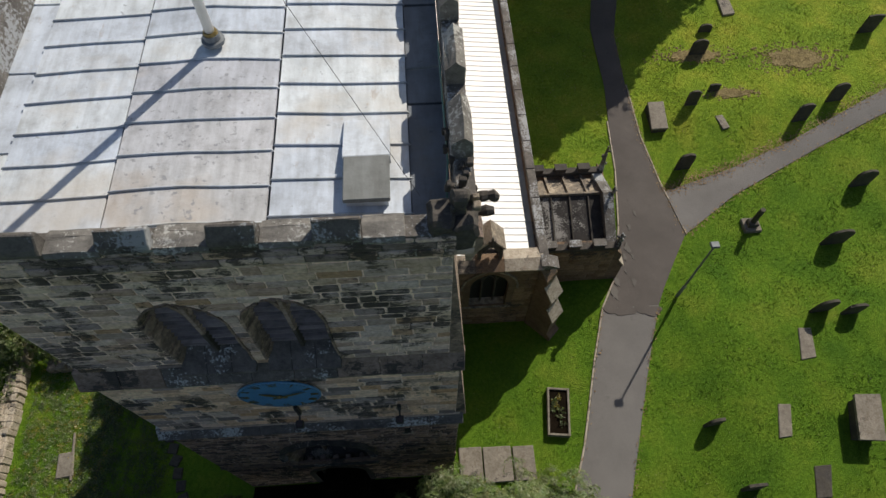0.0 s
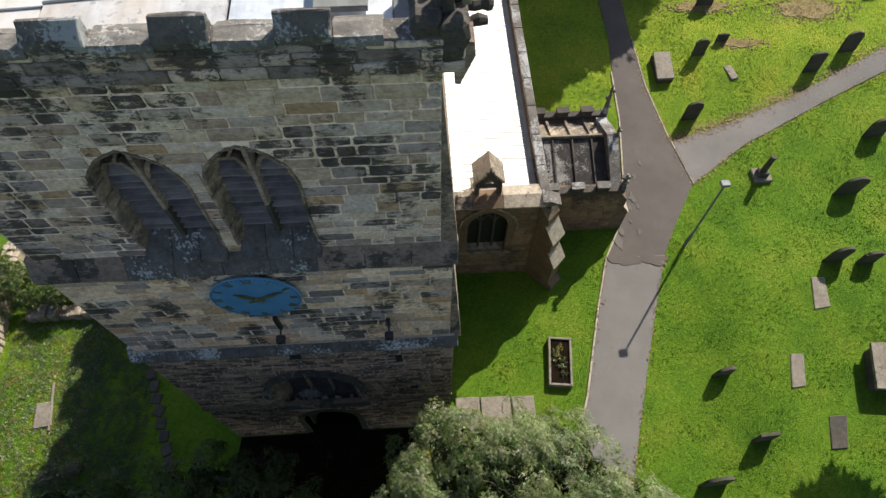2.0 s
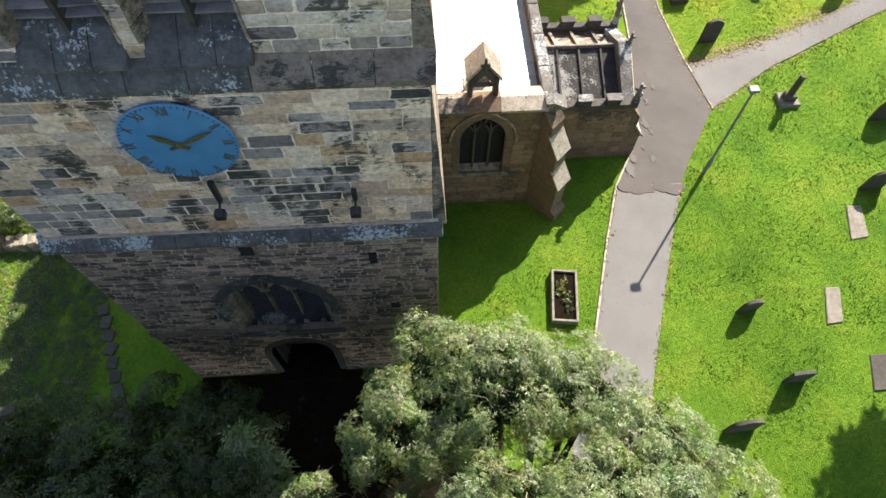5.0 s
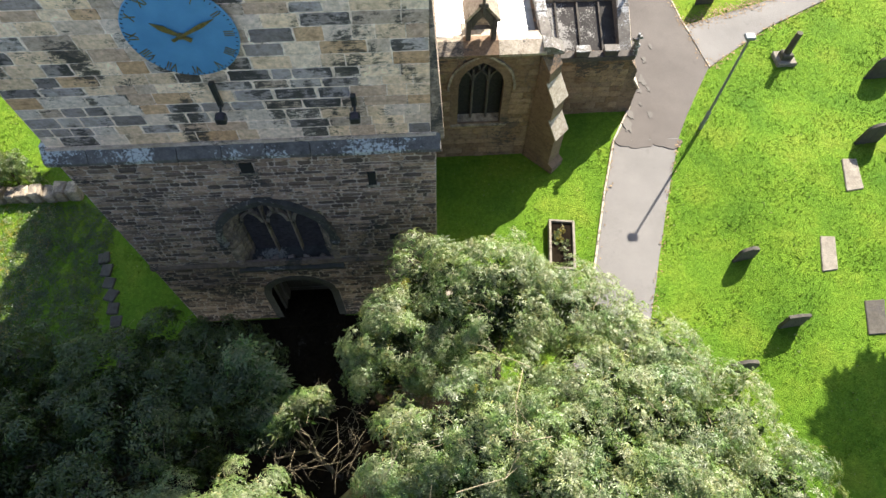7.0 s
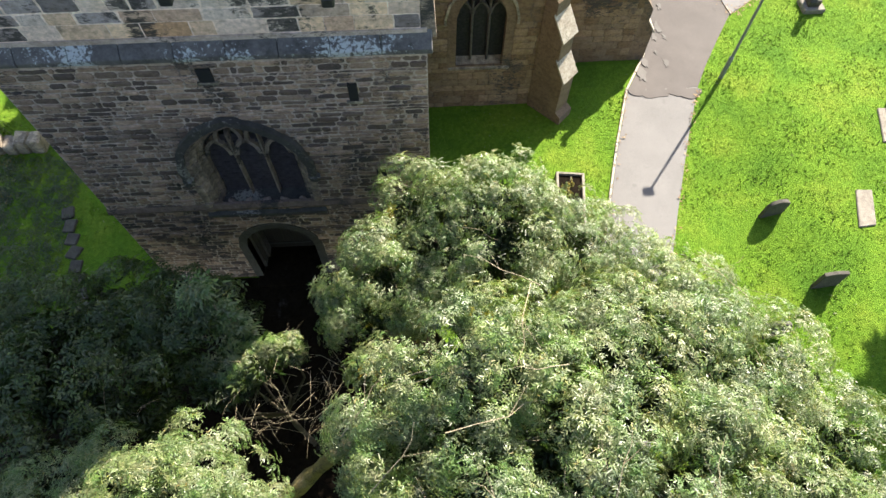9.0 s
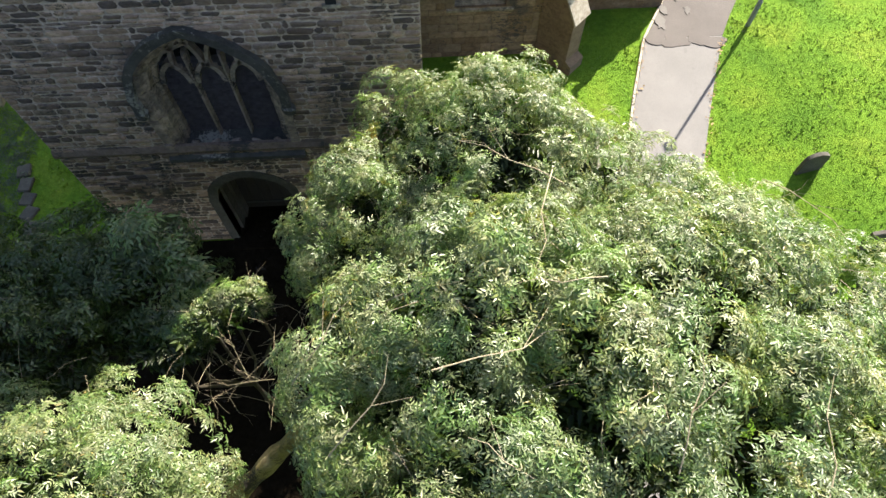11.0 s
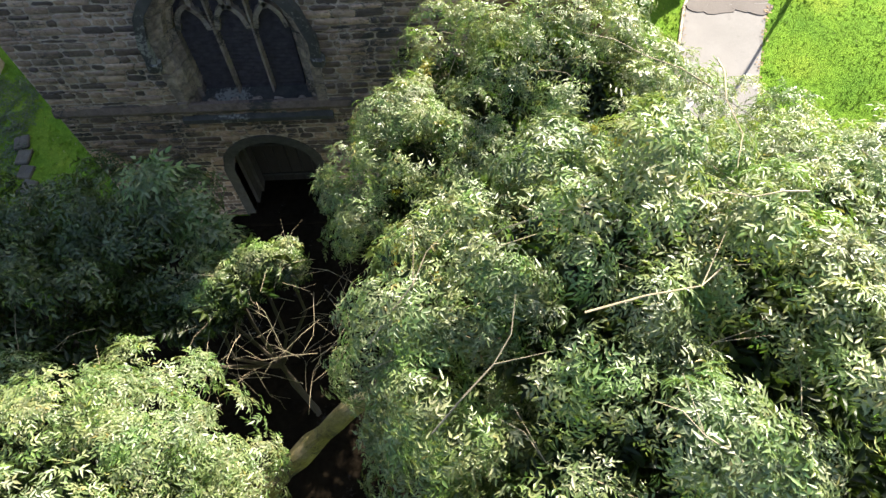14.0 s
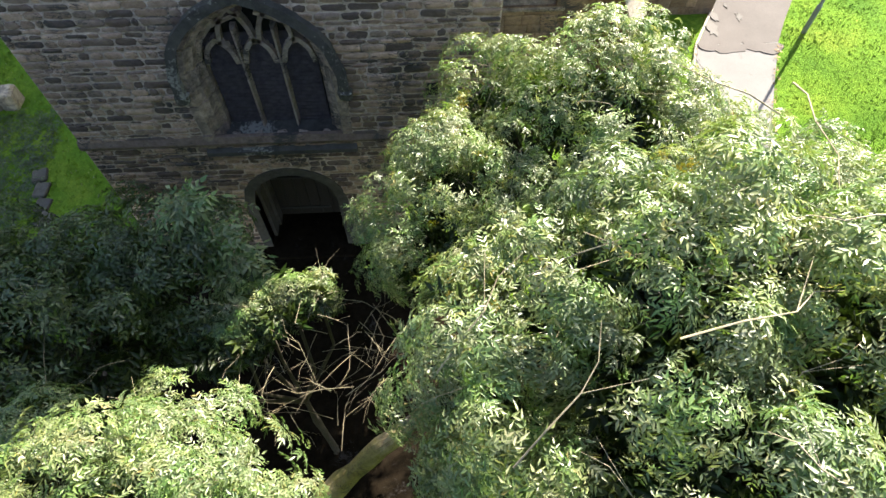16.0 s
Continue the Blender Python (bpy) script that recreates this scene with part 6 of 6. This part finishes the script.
lc = [(-5.0, -3.6, 4.6, 1.2), (-6.6, -3.6, 4.6, 1.3), (-8.4, -3.4, 4.4, 1.4), (-10.2, -3.0, 4.0, 1.4), (-3.9, -3.7, 5.1, 0.8), (-5.8, -4.9, 5.3, 1.3), (-7.6, -5.1, 5.2, 1.4), (-9.6, -4.8, 4.9, 1.5),
      (-6.6, -6.3, 5.0, 1.3), (-8.8, -6.8, 5.2, 1.5), (-4.7, -4.9, 5.0, 0.9), (-11.4, -4.5, 4.2, 1.5), (-5.5, -3.4, 3.2, 1.3), (-8.0, -3.2, 3.0, 1.4), (-5.6, -2.2, 2.5, 1.0), (-4.7, -2.6, 2.4, 0.75), (-7.0, -2.0, 2.5, 1.1)]
# leaves take the darkened copy, so shade is also in their colour
t = tree((-6.5, -4.2, -0.1), "dense tree beside the tower, its leaves painted darker as shade", lc, 480, 11, m_leaf_shade, 43, 2.4, 0.2, kinds=SHADED)
twigs(t, [(lx + rng.uniform(-0.6, 0.6) * r, ly + rng.uniform(-0.6, 0.6) * r, lz + r * 0.9) for lx, ly, lz, r in lc for _ in range(2)], 68, m_twig)
for bx, by, bz in ((-3.8, -3.3, 6.25), (-3.5, -3.5, 5.9), (-3.3, -3.7, 5.6)):
    part("shoot", tube([(bx, by - 0.3, 4.0), (bx, by, bz + 0.2)], [0.02, 0.008], 5), m_twig, t)
    q = np.array([(bx + rng.uniform(-0.15, 0.15), by + rng.uniform(-0.15, 0.15), bz + 0.15 - rng.uniform(0, 0.9)) for _ in range(32)])
    v, f = sprays(q, np.tile((0.0, 0.0, 1.0), (32, 1)), (0.9, 1.4), 69, SHADED)
    part("shoot_leaves", raw_mesh("shoot_leaves", v, f, m_leaf), None, t)
t = tree((-2.9, -4.6, 0), "small half-bare tangled bush with yellow-green leaves", [(-2.95, -4.35, 5.55, 0.2), (-2.65, -4.2, 5.6, 0.18), (-3.25, -4.5, 5.4, 0.2), (-3.5, -4.65, 5.35, 0.18), (-3.2, -4.2, 5.45, 0.18), (-2.35, -4.1, 5.55, 0.12)], 60, 7, m_leaf, 44, 3.4, 0.06)
twigs(t, [(rng.uniform(-3.3, -1.5), rng.uniform(-5.4, -4.2), rng.uniform(4.6, 5.9)) for _ in range(58)], 70, m_twig, (0.3, 1.1), 0.002)
FAR_LEAF = leaf_shape(2, 0.3, 0.22, 0.3)
tree((14.5, 31.0, 0.3), "tall broad churchyard tree", [(13.0, 30.0, 6.0, 2.8), (16.5, 31.0, 6.5, 3.0), (14.5, 29.0, 8.5, 2.8), (11.5, 31.5, 5.0, 2.2), (14.0, 33.0, 9.0, 3.0), (10.5, 28.0, 7.0, 2.4), (12.0, 26.8, 8.5, 2.0), (10.9, 24.5, 8.2, 1.5), (14.2, 27.5, 8.0, 1.9), (13.5, 26.0, 8.0, 1.2), (9.5, 26.3, 8.0, 1.5)], 820, 26, m_leaf_shade, 45, 3.0, 0.35, (1.6, 2.4), FAR_LEAF)
tree((18.6, 1.0, 0.4), "broad low churchyard tree", [(17.2, 2.3, 7.0, 0.85), (18.4, 2.4, 7.0, 0.95), (17.5, 1.1, 7.0, 1.0), (18.9, 1.3, 7.0, 1.3), (17.4, -0.3, 7.0, 1.1), (18.8, -0.1, 7.0, 1.6), (20.1, 0.3, 6.4, 1.8), (18.1, -1.7, 6.5, 1.6)], 520, 26, m_leaf_shade, 46, 2.6, 0.3, (1.5, 2.2), FAR_LEAF)
# unseen trees added behind the camera to darken the lower tower wall
for tx, ty in ((-4.5, -15.5), (2.0, -17.0), (-11.0, -12.5), (9.0, -17.0), (-17.0, -9.0)):
    tree((tx, ty, 0), "tall unseen tree added behind the view to block sky light", [(tx, ty, 7.0, 2.6), (tx + 2, ty + 0.5, 6.0, 2.4), (tx - 2, ty - 0.5, 6.4, 2.4), (tx, ty, 9.8, 2.6), (tx + 0.5, ty + 1, 4.0, 2.2), (tx - 1.5, ty, 11.5, 2.2), (tx + 1.8, ty - 0.5, 11.0, 2.2)], 330, 18, m_leaf_shade, 300 + int(tx), 3.0, 0.3, (1.0, 1.6), FAR_LEAF)
for bx, by, bz, br in ((-17.0, 6.6, 0.6, 0.9), (-15.9, 6.0, 0.4, 0.7), (-18.3, 5.6, 0.8, 1.0), (-14.0, 5.6, 0.3, 0.6), (-16.7, 5.7, 0.6, 0.8), (-17.3, 4.2, 0.3, 0.7), (-16.9, 3.2, 0.25, 0.55), (-14.9, 5.9, 0.4, 0.7)):
    bush = thing("shrub", (bx, by, -0.3), "leafy green shrub by the old wall", "shrub", "shrubs")
    bp, bn = crown_points([(bx, by, bz, br), (bx + 0.4, by - 0.2, bz - 0.3, br * 0.8)], 60, 24, int(bx * 7) + 200)
    v, f = leaves(bp, bn, LEAF, (1.0, 1.6), 71)
    part("foliage", raw_mesh("foliage", v, f, m_leaf), None, bush)
    part("stem", tube([(bx, by, -0.4), (bx + 0.1, by, bz)], [0.06, 0.03], 7), m_bark, bush)
for k in range(9):
    a = thing("bedding_plant", (4.3 + rng.uniform(-0.2, 0.2), 1.93 + rng.uniform(-0.7, 0.7), 0.15), "small leafy bedding plant in the planter", "plant", "bedding plants")
    q = np.array([(rng.uniform(-0.1, 0.1), rng.uniform(-0.1, 0.1), rng.uniform(0.02, 0.14)) for _ in range(12)])
    v, f = leaves(q, np.tile((0.0, 0.0, 1.0), (12, 1)), leaf_shape(1, 0.06, 0.07, 0.3), (0.7, 1.1), 80 + k)
    part("leaves", raw_mesh("leaves", v, f, m_leaf if k % 3 else m_yellow), None, a, local=True)

# near-black litter sheet: shade under the trees painted into the ground
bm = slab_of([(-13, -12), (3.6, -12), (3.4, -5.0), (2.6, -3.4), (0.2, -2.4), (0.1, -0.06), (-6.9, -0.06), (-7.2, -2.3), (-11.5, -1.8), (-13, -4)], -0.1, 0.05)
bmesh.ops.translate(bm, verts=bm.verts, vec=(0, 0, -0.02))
tagged(part("ground_litter", bm, m_soil_shade), "near-black litter sheet painting the shade under the trees", "ground", kind="structure")


# grass tufts on the lawns
def within(poly, x, y):
    inside = np.zeros(len(x), bool)
    for (ax, ay), (bx, by) in zip(poly, poly[1:] + poly[:1]):
        cross = ((ay > y) != (by > y)) & (x < (bx - ax) * (y - ay) / ((by - ay) or 1e-9) + ax)
        inside ^= cross
    return inside


# weeds north of the tower, added in a dark colour to deepen its shade
wrng = np.random.default_rng(92)
wx, wy = wrng.uniform(-13.5, -10.3, 1300), wrng.uniform(-2.4, 4.6, 1300)
wp = np.stack([wx, wy, np.array([ground_z(x, y) + 0.03 for x, y in zip(wx, wy)])], 1)
v, f = sprays(wp, np.tile((0.0, 0.0, 1.0), (len(wp), 1)), (0.5, 1.1), 93, [spray_shape(540 + k, 5, 1, 0.16, 0.09, 0.2) for k in range(3)])
weeds = new("weeds", raw_mesh("weeds", v, f, m_leaf_shade))
tagged(weeds, "dark weeds added to deepen the tower's shade on the grass", "weeds", kind="stuff")

wx, wy = wrng.uniform(-15.8, -12.4, 1500), wrng.uniform(-2.0, 4.9, 1500)
wp = np.stack([wx, wy, np.array([ground_z(x, y) + 0.02 for x, y in zip(wx, wy)])], 1)
lush = [spray_shape(546 + k, 5, 1, 0.13, 0.08, 0.2) for k in range(3)]
for nm, pick, mat, lab in (("meadow_weeds", slice(0, 1150), m_leaf, "lush sunlit weeds in the long grass"), ("yellow_weeds", slice(1150, 1500), m_yellow, "scattered yellow weeds in the long grass")):
    v, f = sprays(wp[pick], np.tile((0.0, 0.0, 1.0), (len(wp[pick]), 1)), (0.5, 1.1), 94, lush)
    tagged(new(nm, raw_mesh(nm, v, f, mat)), lab, "weeds", kind="stuff")

prng = np.random.default_rng(90)
n = 125000
gx, gy = prng.uniform(-17, 27, n), prng.uniform(-6, 28, n)
keep = np.ones(n, bool)
for poly in (near_left + near_right[::-1], far_left + far_right[::-1], [(10.72, 11.68), (14.08, 12.77), (17.57, 14.25), (23.5, 17.2), (45, 28), (46, 26), (22.9, 15.7), (18.8, 13.83), (13.93, 11.34), (11.13, 9.4)],
             [(-7.1, -0.1), (0.3, -0.1), (0.3, 5.7), (4, 5.7), (4, 6.9), (7.2, 6.9), (7.2, 11), (4, 11), (4, 30), (-7.1, 30)], [(0.4, -0.5), (3.3, -0.5), (3.3, 0.9), (0.4, 0.9)],
             [(-13, -6), (3.2, -6), (2.7, -3.3), (0.3, -2.4), (0.1, 0.0), (-7, 0.0), (-7.2, -2.3), (-11.5, -1.8)], [(3.7, 1.0), (4.7, 1.0), (4.9, 2.9), (3.9, 2.9)], [(14.0, 3.3), (14.7, 3.3), (14.9, 4.65), (14.35, 4.65)], [(12.15, 0.4), (12.7, 0.4), (13.05, 1.65), (12.5, 1.7)],
             [(12.84, -1.69), (13.4, -1.69), (13.76, -0.6), (13.12, -0.62)], [(10.8, 15.0), (11.65, 15.0), (11.8, 16.8), (10.9, 16.8)], [(-14.3, 0.6), (-13.5, 0.6), (-13.7, 1.7), (-14.4, 1.7)]):
    keep &= ~within(poly, gx, gy)
for cx, cy, rx, ry in ((19.4, 19.4, 2.3, 1.0), (14.2, 19.9, 2.2, 0.6), (15.4, 17.2, 1.5, 0.4)):
    keep &= (((gx - cx) / rx) ** 2 + ((gy - cy) / ry) ** 2 > 1) | (prng.random(n) < 0.4)
gx, gy = gx[keep], gy[keep]
n = len(gx)
gz = np.array([ground_z(x, y) for x, y in zip(gx, gy)])
ang, tall, wide = prng.uniform(0, 6.28, (n, 3)), prng.uniform(0.025, 0.065, (n, 3)), prng.uniform(0.02, 0.045, (n, 3))
lean = prng.uniform(0.3, 1.1, (n, 3))
root = np.stack([gx, gy, gz], 1)[:, None, :] + np.stack([prng.normal(0, 0.03, (n, 3)), prng.normal(0, 0.03, (n, 3)), np.full((n, 3), -0.01)], 2)
sidev = np.stack([-np.sin(ang), np.cos(ang), 0 * ang], 2) * wide[..., None] / 2
tipv = np.stack([np.cos(ang) * lean * tall, np.sin(ang) * lean * tall, tall], 2)
gvt = np.stack([root - sidev, root + sidev, root + tipv], 2).reshape(-1, 3)
tufts = new("grass_tufts", raw_mesh("grass_tufts", gvt, np.arange(len(gvt)).reshape(-1, 3), m_blade))
tagged(tufts, "short green grass blades over the churchyard lawns", "grass", kind="stuff")

# ---- ashlar of the clock stage, block by block ----
rng = random.Random(50)
def unit_blocks(cut, wobble, mat):
    out = []
    for _ in range(12):
        ring, uv = ragged(rng, 1.0, 1.0, cut, wobble), []
        for k, yy in ((1.0, 0.2), (1.0, -0.6), (0.96, -1.0)):
            uv += [(px * (k + (1 - k) * 0.5), yy + (rng.uniform(-0.12, 0.12) if k < 1 else 0), pz * k) for px, pz in ring]
        uf = [(r + k, r + (k + 1) % 12, r + 12 + (k + 1) % 12, r + 12 + k) for r in (0, 12) for k in range(12)]
        uf += [(24, 25, 34, 35), (25, 26, 27, 28), (25, 28, 31, 34), (28, 29, 30, 31), (31, 32, 33, 34)]
        out.append(raw_mesh("stone_block", uv, uf, mat))
    return out


clean, eroded = unit_blocks(0.03, 0.018, m_clockstage), unit_blocks(0.055, 0.04, m_clock_dark)
rng = random.Random(51)
for x0, x1, z0, z1 in courses(TX0, 0.08, 8.5, 12.12, (0.19, 0.29), (0.3, 0.78), no_gap, 52):
    cx, cz = (x0 + x1) / 2, (z0 + z1) / 2
    # soot gathers right of the dial and below it
    bias = max(0.45 * math.exp(-((cx - px) / 0.9) ** 2 - ((cz - pz) / 0.55) ** 2) for px, pz in ((-1.35, 10.75), (-2.7, 9.55), (-5.9, 9.3), (-1.0, 9.6))) - 0.06
    worn = sooty(cx, cz, rng, bias)
    joint = 0.03 if worn else 0.012
    ob = part("stone_block", rng.choice(eroded if worn else clean), None, tower)
    ob.location = (cx, 0.03, cz)
    ob.scale = (x1 - x0 - joint, rng.uniform(0.005, 0.015), z1 - z0 - joint)
